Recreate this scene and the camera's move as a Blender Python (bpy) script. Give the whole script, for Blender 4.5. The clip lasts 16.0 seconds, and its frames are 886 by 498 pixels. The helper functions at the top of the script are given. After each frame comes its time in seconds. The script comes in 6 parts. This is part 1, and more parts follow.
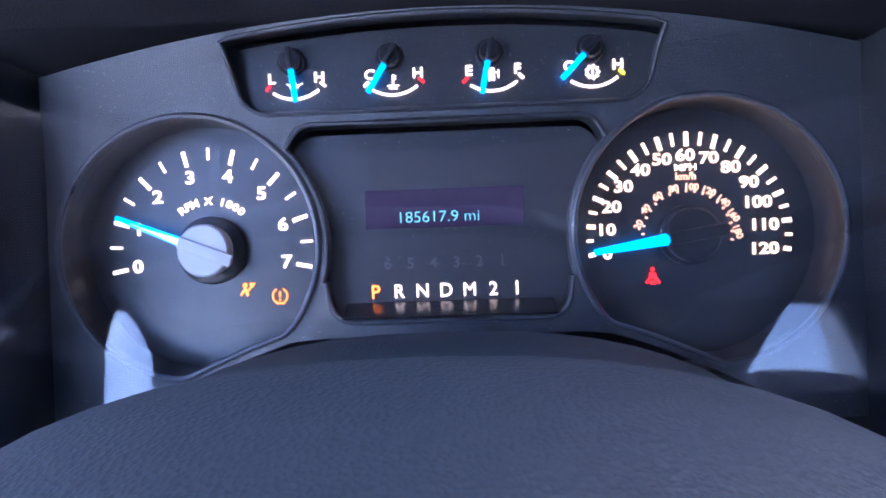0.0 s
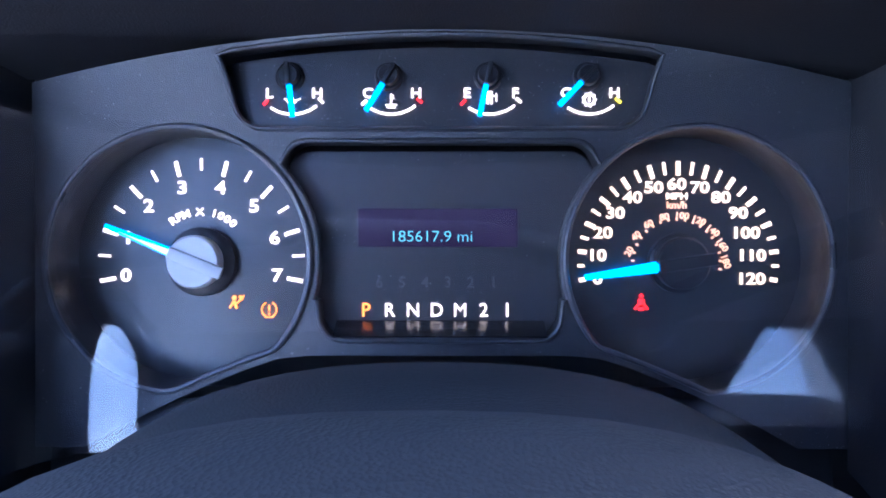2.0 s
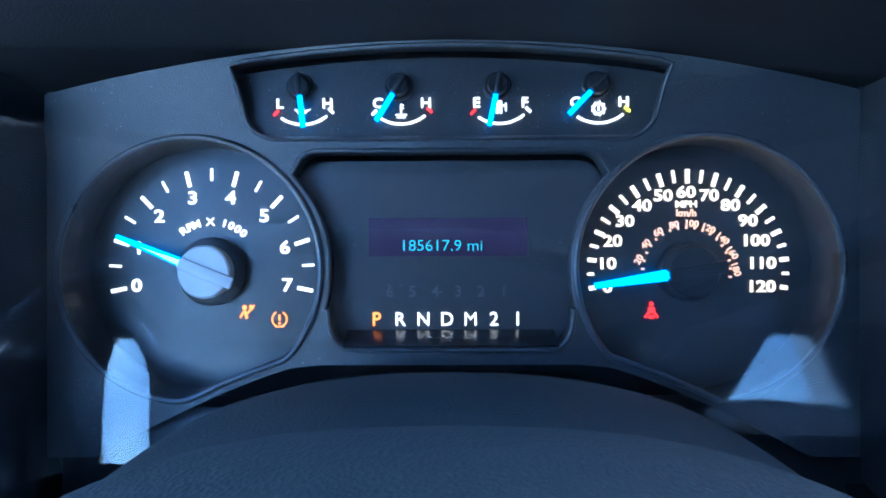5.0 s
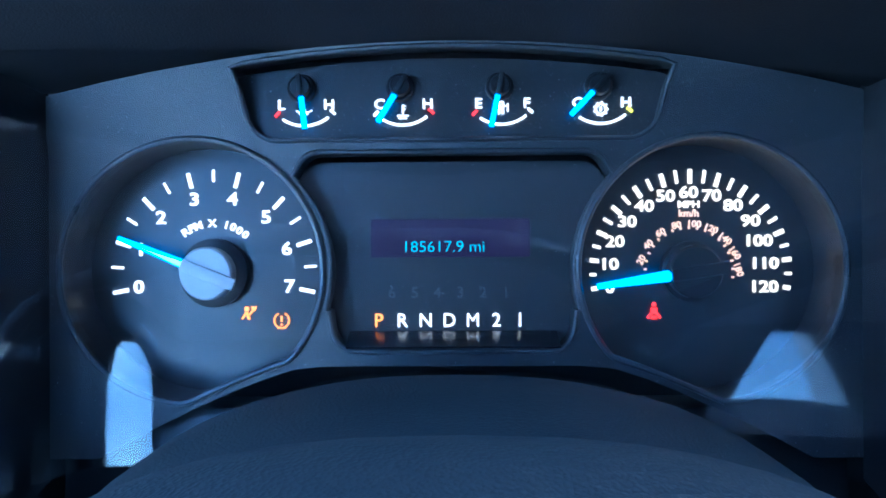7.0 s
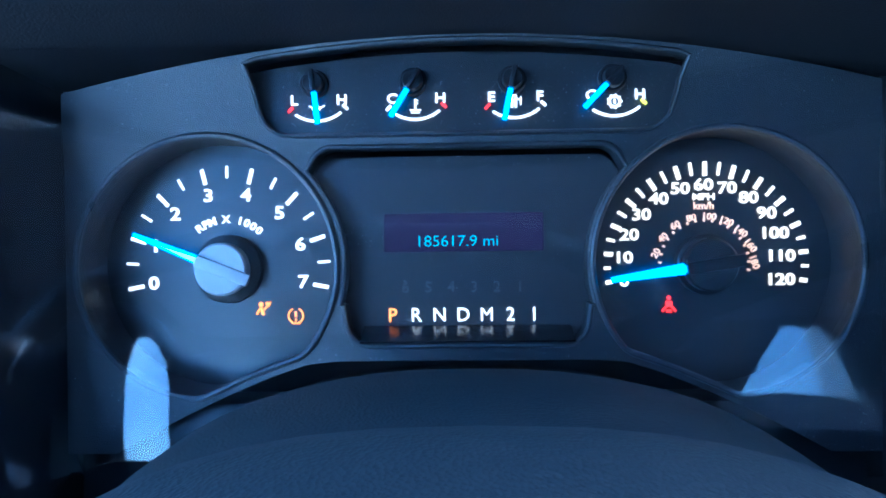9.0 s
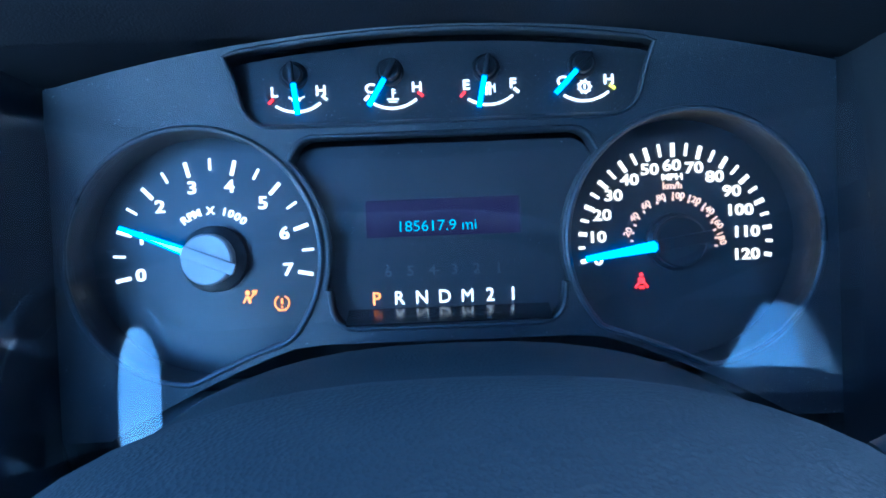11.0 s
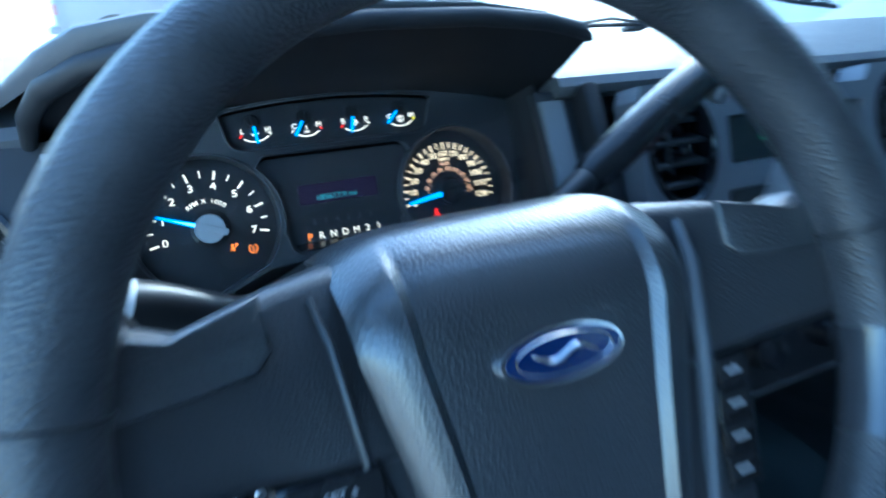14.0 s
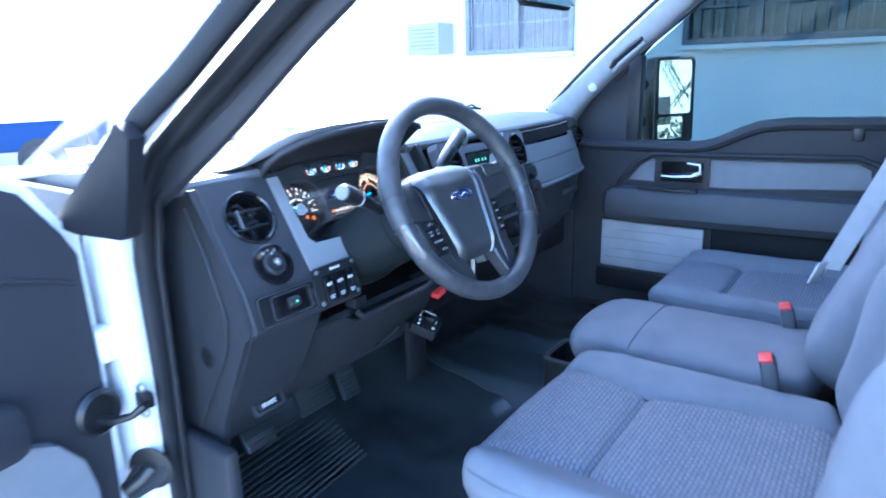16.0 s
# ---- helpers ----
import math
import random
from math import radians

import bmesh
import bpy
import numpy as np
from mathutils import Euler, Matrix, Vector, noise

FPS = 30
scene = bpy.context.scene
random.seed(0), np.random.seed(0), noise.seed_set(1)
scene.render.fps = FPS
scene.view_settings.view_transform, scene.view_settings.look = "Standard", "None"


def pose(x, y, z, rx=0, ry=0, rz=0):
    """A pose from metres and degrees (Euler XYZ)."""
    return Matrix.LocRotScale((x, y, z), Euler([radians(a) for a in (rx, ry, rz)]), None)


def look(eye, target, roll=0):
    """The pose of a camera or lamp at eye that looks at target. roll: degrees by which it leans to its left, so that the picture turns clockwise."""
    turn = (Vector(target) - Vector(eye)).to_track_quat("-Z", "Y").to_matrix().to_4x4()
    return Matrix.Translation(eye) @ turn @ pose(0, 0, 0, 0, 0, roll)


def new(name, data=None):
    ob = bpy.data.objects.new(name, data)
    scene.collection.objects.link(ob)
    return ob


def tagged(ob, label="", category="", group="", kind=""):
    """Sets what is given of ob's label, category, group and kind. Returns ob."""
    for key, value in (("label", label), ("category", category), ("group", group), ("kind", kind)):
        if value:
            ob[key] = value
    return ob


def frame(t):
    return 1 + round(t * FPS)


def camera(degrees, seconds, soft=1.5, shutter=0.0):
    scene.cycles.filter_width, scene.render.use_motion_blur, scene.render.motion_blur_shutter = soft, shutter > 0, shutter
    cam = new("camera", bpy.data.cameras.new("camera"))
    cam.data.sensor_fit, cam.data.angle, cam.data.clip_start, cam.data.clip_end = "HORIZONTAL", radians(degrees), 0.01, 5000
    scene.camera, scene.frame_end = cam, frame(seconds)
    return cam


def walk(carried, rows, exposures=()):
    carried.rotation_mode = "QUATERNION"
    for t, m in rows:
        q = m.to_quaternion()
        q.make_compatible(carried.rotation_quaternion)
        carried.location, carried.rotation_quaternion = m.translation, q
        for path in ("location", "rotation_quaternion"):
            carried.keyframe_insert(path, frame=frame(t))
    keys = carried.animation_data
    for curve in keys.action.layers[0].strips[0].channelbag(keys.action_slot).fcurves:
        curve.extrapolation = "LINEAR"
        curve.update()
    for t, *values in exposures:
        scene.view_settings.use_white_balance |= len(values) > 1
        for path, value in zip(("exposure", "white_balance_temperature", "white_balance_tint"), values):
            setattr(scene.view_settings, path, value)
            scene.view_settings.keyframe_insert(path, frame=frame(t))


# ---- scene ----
cam = camera(71.4, 16.0, soft=1.8, shutter=0.5)
PATH = [
    (0, (0.006, -0.253, 1.346), (-0.056, 1.607, 0.614), -2.7),
    (0.5, (0.003, -0.253, 1.346), (-0.04, 1.61, 0.62), -1.2),
    (1, (0.004, -0.253, 1.347), (-0.024, 1.615, 0.633), -0.7),
    (1.5, (0.005, -0.249, 1.358), (-0.041, 1.596, 0.587), -0.5),
    (2, (0.003, -0.251, 1.353), (-0.01, 1.614, 0.631), -0.1),
    (2.5, (0.003, -0.251, 1.354), (-0.013, 1.614, 0.63), -0.3),
    (3, (0.002, -0.251, 1.352), (-0.014, 1.621, 0.65), -0.4),
    (3.5, (0.0, -0.25, 1.353), (-0.022, 1.621, 0.646), -0.2),
    (4, (0.001, -0.251, 1.351), (-0.024, 1.628, 0.667), -0.3),
    (4.5, (0.0, -0.251, 1.353), (-0.021, 1.624, 0.656), -0.4),
    (7, (-0.001, -0.25, 1.356), (-0.024, 1.618, 0.643), -0.6),
    (7.5, (-0.001, -0.251, 1.356), (-0.039, 1.616, 0.64), -1.0),
    (8, (-0.002, -0.251, 1.353), (-0.051, 1.619, 0.646), -1.3),
    (8.5, (-0.001, -0.251, 1.354), (-0.064, 1.618, 0.644), -1.6),
    (9, (-0.003, -0.25, 1.355), (-0.055, 1.614, 0.632), -1.3),
    (11.5, (-0.002, -0.261, 1.355), (0.007, 1.591, 0.6), -2.4),
    (12, (-0.002, -0.26, 1.356), (-0.003, 1.589, 0.595), -2.4),
    (12.5, (-0.003, -0.262, 1.355), (0.013, 1.59, 0.599), -1.7),
    (13, (-0.008, -0.293, 1.365), (0.036, 1.52, 0.522), -3.0),
    (13.3, (-0.011, -0.354, 1.379), (0.078, 1.5, 0.634), -3.6),
    (13.5, (-0.029, -0.376, 1.41), (0.175, 1.432, 0.581), -2.0),
    (14, (-0.135, -0.493, 1.436), (0.641, 1.158, 0.615), -0.4),
    (14.5, (-0.286, -0.643, 1.463), (0.863, 0.819, 0.726), -1.9),
    (14.8, (-0.366, -0.725, 1.471), (0.9, 0.642, 0.742), -1.7),
    (15, (-0.421, -0.765, 1.48), (0.925, 0.523, 0.753), -1.0),
    (15.2, (-0.499, -0.803, 1.482), (0.924, 0.428, 0.806), -0.3),
    (15.5, (-0.666, -0.852, 1.48), (0.868, 0.302, 0.917), 0.5),
    (16, (-0.924, -0.952, 1.505), (0.624, 0.189, 0.957), -1.7),
]
EXPO = [(0.0, 3.95, 5400, 34), (2.0, 3.77, 5150, 29), (3.5, 3.63, 4700, 13), (7.0, 3.56, 4080, 2), (12.8, 3.5, 3850, -4), (13.5, 3.86, 4700, -20), (14.0, 2.75, 4700, -6), (14.5, 3.12, 4620, 2), (15.0, 3.33, 4550, 6), (15.5, 3.6, 4700, 8), (16.0, 3.73, 5050, 11)]
walk(cam, [(t, look(eye, target, roll)) for t, eye, target, roll in PATH], EXPO)

# ---- sky and sun ----
SUN_EL, SUN_AZ = 37.0, 50.5          # degrees; azimuth to the right of the truck's nose
world = bpy.data.worlds.new("sky")
scene.world = world
world.use_nodes = True
wn = world.node_tree.nodes
sky = wn.new("ShaderNodeTexSky")
sky.sky_type, sky.sun_disc = "NISHITA", False
sky.sun_elevation, sky.sun_rotation = radians(SUN_EL), radians(SUN_AZ)
world.node_tree.links.new(sky.outputs[0], wn["Background"].inputs[0])
wn["Background"].inputs[1].default_value = 0.15
sun = new("sun", bpy.data.lights.new("sun", "SUN"))
sun.data.energy, sun.data.angle, sun.data.color = 5.0, radians(0.6), (1.0, 0.95, 0.88)
sun_way = Vector((math.sin(radians(SUN_AZ)) * math.cos(radians(SUN_EL)), math.cos(radians(SUN_AZ)) * math.cos(radians(SUN_EL)), math.sin(radians(SUN_EL))))
sun.matrix_basis = look(sun_way * 30, (0, 0, 0))


# ---- materials ----
def mat(name, base, rough=0.5, metal=0.0, var=0.15, scale=30.0, bump=0.1, bscale=700.0, spec=0.5, coat=0.0, emit=None, power=0.0, dust=0.0, cells=False):
    """Principled surface with two scales of variation: broad tone and roughness drift, and a fine relief."""
    m = bpy.data.materials.new(name)
    m.use_nodes = True
    nt = m.node_tree
    p = nt.nodes["Principled BSDF"]
    co = nt.nodes.new("ShaderNodeTexCoord")
    big = nt.nodes.new("ShaderNodeTexNoise")
    big.inputs["Scale"].default_value, big.inputs["Detail"].default_value = scale, 6
    nt.links.new(co.outputs["Object"], big.inputs["Vector"])
    mix = nt.nodes.new("ShaderNodeMix")
    mix.data_type = "RGBA"
    mix.inputs["A"].default_value = (*[c * (1 - var) for c in base], 1)
    mix.inputs["B"].default_value = (*[min(1, c * (1 + var)) for c in base], 1)
    nt.links.new(big.outputs["Fac"], mix.inputs["Factor"])
    out = mix.outputs["Result"]
    if dust:
        spk = nt.nodes.new("ShaderNodeTexNoise")
        spk.inputs["Scale"].default_value, spk.inputs["Detail"].default_value = 1500, 3
        nt.links.new(co.outputs["Object"], spk.inputs["Vector"])
        ramp = nt.nodes.new("ShaderNodeValToRGB")
        ramp.color_ramp.elements[0].position, ramp.color_ramp.elements[1].position = 0.67, 0.70
        nt.links.new(spk.outputs["Fac"], ramp.inputs["Fac"])
        dm = nt.nodes.new("ShaderNodeMix")
        dm.data_type = "RGBA"
        dm.inputs["B"].default_value = (dust, dust, dust, 1)
        nt.links.new(out, dm.inputs["A"])
        nt.links.new(ramp.outputs["Color"], dm.inputs["Factor"])
        out = dm.outputs["Result"]
    nt.links.new(out, p.inputs["Base Color"])
    rr = nt.nodes.new("ShaderNodeMapRange")
    rr.inputs["To Min"].default_value, rr.inputs["To Max"].default_value = max(0.02, rough - 0.08), min(1, rough + 0.08)
    nt.links.new(big.outputs["Fac"], rr.inputs["Value"])
    nt.links.new(rr.outputs["Result"], p.inputs["Roughness"])
    p.inputs["Metallic"].default_value, p.inputs["Specular IOR Level"].default_value, p.inputs["Coat Weight"].default_value = metal, spec, coat
    if bump:
        fine = nt.nodes.new("ShaderNodeTexVoronoi" if cells else "ShaderNodeTexNoise")
        fine.inputs["Scale"].default_value = bscale
        nt.links.new(co.outputs["Object"], fine.inputs["Vector"])
        b = nt.nodes.new("ShaderNodeBump")
        b.inputs["Strength"].default_value, b.inputs["Distance"].default_value = bump, 0.0008
        nt.links.new(fine.outputs["Distance" if cells else "Fac"], b.inputs["Height"])
        nt.links.new(b.outputs["Normal"], p.inputs["Normal"])
    if emit:
        p.inputs["Emission Color"].default_value, p.inputs["Emission Strength"].default_value = (*emit, 1), power
    return m


def glass_mat(name, tint, gloss, haze=0.0, rough=0.0, scratch=0.0, clear_fans=()):
    """Thin pane: lets light through, reflects by Fresnel, with a share of dust that scatters, plus glare haze painted
    outside the given fans.
    """
    m = bpy.data.materials.new(name)
    m.use_nodes = True
    nt = m.node_tree
    nt.nodes.remove(nt.nodes["Principled BSDF"])
    thru, shine, lay, mix = (nt.nodes.new(k) for k in ("ShaderNodeBsdfTransparent", "ShaderNodeBsdfGlossy", "ShaderNodeLayerWeight", "ShaderNodeMixShader"))
    thru.inputs[0].default_value = (*tint, 1)
    shine.inputs["Roughness"].default_value = rough
    lay.inputs["Blend"].default_value = 0.5
    pw, sc = nt.nodes.new("ShaderNodeMath"), nt.nodes.new("ShaderNodeMath")
    pw.operation, sc.operation = "POWER", "MULTIPLY_ADD"
    pw.inputs[1].default_value = 5.0
    sc.inputs[1].default_value, sc.inputs[2].default_value = 0.5, gloss
    nt.links.new(lay.outputs["Facing"], pw.inputs[0])
    nt.links.new(pw.outputs[0], sc.inputs[0])
    nt.links.new(sc.outputs[0], mix.inputs[0])
    base = thru
    if haze:
        dirt, dmix, nz, co, mr = (nt.nodes.new(k) for k in ("ShaderNodeBsdfTranslucent", "ShaderNodeMixShader", "ShaderNodeTexNoise", "ShaderNodeTexCoord", "ShaderNodeMapRange"))
        dirt.inputs[0].default_value = (0.8, 0.8, 0.78, 1)
        nz.inputs["Scale"].default_value, nz.inputs["Detail"].default_value = 7, 5
        nt.links.new(co.outputs["Object"], nz.inputs["Vector"])
        mr.inputs["To Min"].default_value, mr.inputs["To Max"].default_value = haze * 0.7, haze * 1.3
        nt.links.new(nz.outputs["Fac"], mr.inputs["Value"])
        dust = mr.outputs["Result"]
        # glare veil: scatter raised up to fourfold beyond the fans
        if clear_fans:
            far = None
            for centre, radius in clear_fans:
                ge, dist, edge = (nt.nodes.new(k) for k in ("ShaderNodeNewGeometry", "ShaderNodeVectorMath", "ShaderNodeMapRange"))
                dist.operation = "DISTANCE"
                nt.links.new(ge.outputs["Position"], dist.inputs[0])
                dist.inputs[1].default_value = centre
                nt.links.new(dist.outputs["Value"], edge.inputs["Value"])
                edge.inputs["From Min"].default_value, edge.inputs["From Max"].default_value = radius, radius + 0.03
                edge.inputs["To Min"].default_value, edge.inputs["To Max"].default_value = 1.0, 4.0
                if far:
                    low = nt.nodes.new("ShaderNodeMath")
                    low.operation = "MINIMUM"
                    nt.links.new(far, low.inputs[0])
                    nt.links.new(edge.outputs["Result"], low.inputs[1])
                    far = low.outputs[0]
                else:
                    far = edge.outputs["Result"]
            mul = nt.nodes.new("ShaderNodeMath")
            mul.operation = "MULTIPLY"
            nt.links.new(dust, mul.inputs[0])
            nt.links.new(far, mul.inputs[1])
            dust = mul.outputs[0]
        nt.links.new(dust, dmix.inputs[0])
        nt.links.new(thru.outputs[0], dmix.inputs[1])
        nt.links.new(dirt.outputs[0], dmix.inputs[2])
        base = dmix
    if scratch:
        co, nz, b = (nt.nodes.new(k) for k in ("ShaderNodeTexCoord", "ShaderNodeTexNoise", "ShaderNodeBump"))
        mp = nt.nodes.new("ShaderNodeMapping")
        mp.inputs["Scale"].default_value = (30, 30, 900)
        nt.links.new(co.outputs["Object"], mp.inputs["Vector"])
        nt.links.new(mp.outputs["Vector"], nz.inputs["Vector"])
        nz.inputs["Scale"].default_value = 1.0
        b.inputs["Strength"].default_value, b.inputs["Distance"].default_value = scratch, 0.001
        nt.links.new(nz.outputs["Fac"], b.inputs["Height"])
        nt.links.new(b.outputs["Normal"], shine.inputs["Normal"])
    nt.links.new(base.outputs[0], mix.inputs[1])
    nt.links.new(shine.outputs[0], mix.inputs[2])
    nt.links.new(mix.outputs[0], nt.nodes["Material Output"].inputs["Surface"])
    return m


def weave_mat(name, dark, light, stand=False):
    """Cloth of small offset cells."""
    m = mat(name, light, 0.9, bump=0, var=0.12, scale=10, spec=0.2)
    nt = m.node_tree
    p = nt.nodes["Principled BSDF"]
    co, br, mp = (nt.nodes.new(k) for k in ("ShaderNodeTexCoord", "ShaderNodeTexBrick", "ShaderNodeMapping"))
    mp.inputs["Rotation"].default_value = (radians(90) if stand else 0.0, 0, 0)
    br.inputs["Scale"].default_value = 45
    br.inputs["Color1"].default_value, br.inputs["Color2"].default_value, br.inputs["Mortar"].default_value = (*light, 1), (*[c * 0.85 for c in light], 1), (*dark, 1)
    br.inputs["Mortar Size"].default_value, br.inputs["Brick Width"].default_value, br.inputs["Row Height"].default_value = 0.06, 0.62, 0.36
    br.inputs["Mortar Smooth"].default_value = 0.6
    nt.links.new(co.outputs["Object"], mp.inputs["Vector"])
    nt.links.new(mp.outputs["Vector"], br.inputs["Vector"])
    nt.links.new(br.outputs["Color"], p.inputs["Base Color"])
    b = nt.nodes.new("ShaderNodeBump")
    b.inputs["Strength"].default_value, b.inputs["Distance"].default_value = 0.6, 0.0015
    b.invert = True
    nt.links.new(br.outputs["Fac"], b.inputs["Height"])
    nt.links.new(b.outputs["Normal"], p.inputs["Normal"])
    return m


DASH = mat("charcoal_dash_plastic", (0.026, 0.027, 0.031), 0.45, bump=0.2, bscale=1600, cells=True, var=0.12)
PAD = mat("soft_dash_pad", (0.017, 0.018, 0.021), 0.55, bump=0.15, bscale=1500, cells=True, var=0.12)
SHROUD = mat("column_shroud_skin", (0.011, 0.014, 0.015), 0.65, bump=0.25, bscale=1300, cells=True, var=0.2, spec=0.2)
# paler than the other dash plastics: sunlight on the top is in the colour
TOPLIT = mat("sunlit_dash_top", (0.10, 0.104, 0.112), 0.36, bump=0.25, bscale=1300, cells=True, var=0.12)
SATIN = mat("satin_black", (0.012, 0.012, 0.013), 0.25, bump=0.05, bscale=700, spec=0.3)
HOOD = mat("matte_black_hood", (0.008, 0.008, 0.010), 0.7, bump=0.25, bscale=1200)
BLACK = mat("black_plastic", (0.012, 0.012, 0.013), 0.4, bump=0.1, bscale=900)
GLOSS = mat("gloss_black", (0.006, 0.006, 0.007), 0.12, bump=0.0)
SILVER = mat("satin_grey_trim", (0.22, 0.225, 0.24), 0.42, metal=0.2, bump=0.15, bscale=1500, var=0.08)
EDGE = mat("spoke_edge_grey", (0.10, 0.105, 0.117), 0.35, bump=0.05, bscale=1200)
PLATE = mat("cluster_surround", (0.024, 0.025, 0.028), 0.36, spec=1.0, bump=0.3, bscale=2100, cells=True, dust=0.25)
FACE = mat("gauge_face", (0.02, 0.02, 0.022), 0.38, spec=0.8, bump=0.05, bscale=1500, dust=0.06)
LEDGE = mat("satin_ledge", (0.022, 0.022, 0.025), 0.2, bump=0.1, bscale=900, spec=0.8)
DUSTY = mat("dusty_gauge_face", (0.034, 0.035, 0.038), 0.4, spec=0.7, bump=0.05, bscale=1500, dust=0.3)
HUBCAP = mat("needle_hub", (0.66, 0.68, 0.70), 0.4, bump=0.05)
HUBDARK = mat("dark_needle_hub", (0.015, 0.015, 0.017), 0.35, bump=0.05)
NEEDLE = mat("lit_blue_needle", (0.02, 0.2, 0.5), 0.4, bump=0, emit=(0.0, 0.33, 0.95), power=0.32)
LIT = mat("lit_white_marks", (0.7, 0.68, 0.62), 0.5, bump=0, emit=(1.0, 0.80, 0.56), power=0.26)
CREAM = mat("lit_cream_marks", (0.7, 0.6, 0.45), 0.5, bump=0, emit=(1.0, 0.68, 0.36), power=0.27)
NEEDLELIT = mat("lit_pale_ridge", (0.4, 0.6, 0.8), 0.4, bump=0, emit=(0.45, 0.75, 1.0), power=0.26)
WARM = mat("lit_warm_marks", (0.7, 0.5, 0.35), 0.5, bump=0, emit=(1.0, 0.46, 0.20), power=0.15)
FAINT = mat("unlit_marks", (0.12, 0.12, 0.125), 0.5, bump=0)
AMBER = mat("amber_lamp", (0.6, 0.2, 0.02), 0.5, bump=0, emit=(1.0, 0.20, 0.02), power=0.34)
RED = mat("red_lamp", (0.6, 0.02, 0.02), 0.5, bump=0, emit=(1.0, 0.012, 0.006), power=0.32)
ORANGE = mat("orange_lamp", (0.7, 0.2, 0.02), 0.5, bump=0, emit=(1.0, 0.16, 0.01), power=1.0)
YELLOW = mat("yellow_lamp", (0.6, 0.5, 0.02), 0.5, bump=0, emit=(0.9, 0.7, 0.02), power=0.35)
LCDBG = mat("display_glass", (0.02, 0.014, 0.03), 0.25, bump=0, emit=(0.10, 0.06, 0.16), power=0.015)
LCDTX = mat("display_text", (0.1, 0.5, 0.5), 0.5, bump=0, emit=(0.25, 0.80, 0.80), power=0.085)
GREEN = mat("green_lamp", (0.1, 0.5, 0.3), 0.5, bump=0, emit=(0.3, 1.0, 0.6), power=0.07)
WHEEL = mat("worn_wheel_rubber", (0.023, 0.025, 0.028), 0.35, bump=0.52, bscale=560, cells=True, var=0.25, coat=0.85, spec=0.65)
RIMM = mat("worn_rim_skin", (0.043, 0.044, 0.048), 0.38, bump=0.6, bscale=500, var=0.85, scale=34, cells=True)
WHEEL.node_tree.nodes["Principled BSDF"].inputs["Coat Roughness"].default_value = 0.24
WHEEL.node_tree.nodes["Principled BSDF"].inputs["Coat IOR"].default_value = 1.65
SPOKE = mat("spoke_plastic", (0.018, 0.019, 0.022), 0.42, spec=0.7, coat=0.35, bump=0.35, bscale=700, cells=True, var=0.25)
SPOKE.node_tree.nodes["Principled BSDF"].inputs["Coat Roughness"].default_value = 0.3
# pale, barely metallic base carries the sunlight on the belt tongue
TONGUE = mat("sunlit_pale_metal", (0.75, 0.76, 0.78), 0.45, metal=0.3, bump=0.05)
CHROME = mat("chrome", (0.7, 0.7, 0.72), 0.12, metal=1.0, bump=0.0)
METAL = mat("worn_metal", (0.45, 0.45, 0.46), 0.35, metal=0.9, bump=0.1)
BADGE = mat("blue_enamel", (0.007, 0.018, 0.075), 0.22, bump=0.0, coat=0.6)
PRINT = mat("white_print", (0.6, 0.6, 0.6), 0.6, bump=0)
LEGEND = mat("worn_white_print", (0.36, 0.36, 0.37), 0.6, bump=0)
GREYLCD = mat("grey_display", (0.22, 0.24, 0.24), 0.3, bump=0)
SLEEVE = mat("polished_rim_insert", (0.04, 0.041, 0.046), 0.14, bump=0.04, bscale=300, spec=0.8, var=0.2)
FABRIC = mat("grey_seat_cloth", (0.155, 0.16, 0.178), 0.9, bump=0.9, bscale=520, var=0.22, scale=14, spec=0.2, cells=True)
STITCH = mat("seam_thread", (0.12, 0.125, 0.14), 0.9, bump=0.3, bscale=1500)
BELT = mat("grey_webbing", (0.42, 0.42, 0.44), 0.8, bump=0.4, bscale=1200, spec=0.2)
REDTAB = mat("red_button", (0.65, 0.05, 0.05), 0.4, bump=0.05)
WEAVE = weave_mat("woven_seat_cloth", (0.095, 0.10, 0.12), (0.20, 0.205, 0.228))
# the seat weave again, lightened for the brighter light on the backrests
WEAVEB = weave_mat("lit_woven_back_cloth", (0.12, 0.125, 0.145), (0.25, 0.255, 0.28), True)
DOORP = mat("door_panel_plastic", (0.028, 0.028, 0.033), 0.55, bump=0.3, bscale=1300, cells=True, spec=0.3)
ARMG = mat("padded_armrest_skin", (0.06, 0.062, 0.07), 0.55, bump=0.3, bscale=1300, cells=True)
DOORG = mat("door_insert_grey", (0.17, 0.175, 0.19), 0.6, bump=0.3, bscale=1300)
KICK = mat("pale_scuffed_panel", (0.36, 0.36, 0.38), 0.6, bump=0.25, bscale=160, var=0.25, scale=14)
MATF = mat("rubber_floor", (0.026, 0.030, 0.032), 0.32, bump=0.5, bscale=22, var=0.35, scale=5, coat=0.7)
HUMPM = mat("hump_rubber", (0.040, 0.051, 0.054), 0.55, bump=0.4, bscale=60, var=0.35, scale=9)
MATF.node_tree.nodes["Principled BSDF"].inputs["Coat Roughness"].default_value = 0.12
SEAL = mat("rubber_seal", (0.016, 0.016, 0.018), 0.5, bump=0.1, spec=0.35)
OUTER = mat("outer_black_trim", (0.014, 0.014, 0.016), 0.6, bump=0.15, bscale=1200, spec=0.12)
PAINT = mat("white_paint", (0.78, 0.79, 0.8), 0.3, bump=0.02, coat=0.5, var=0.03)
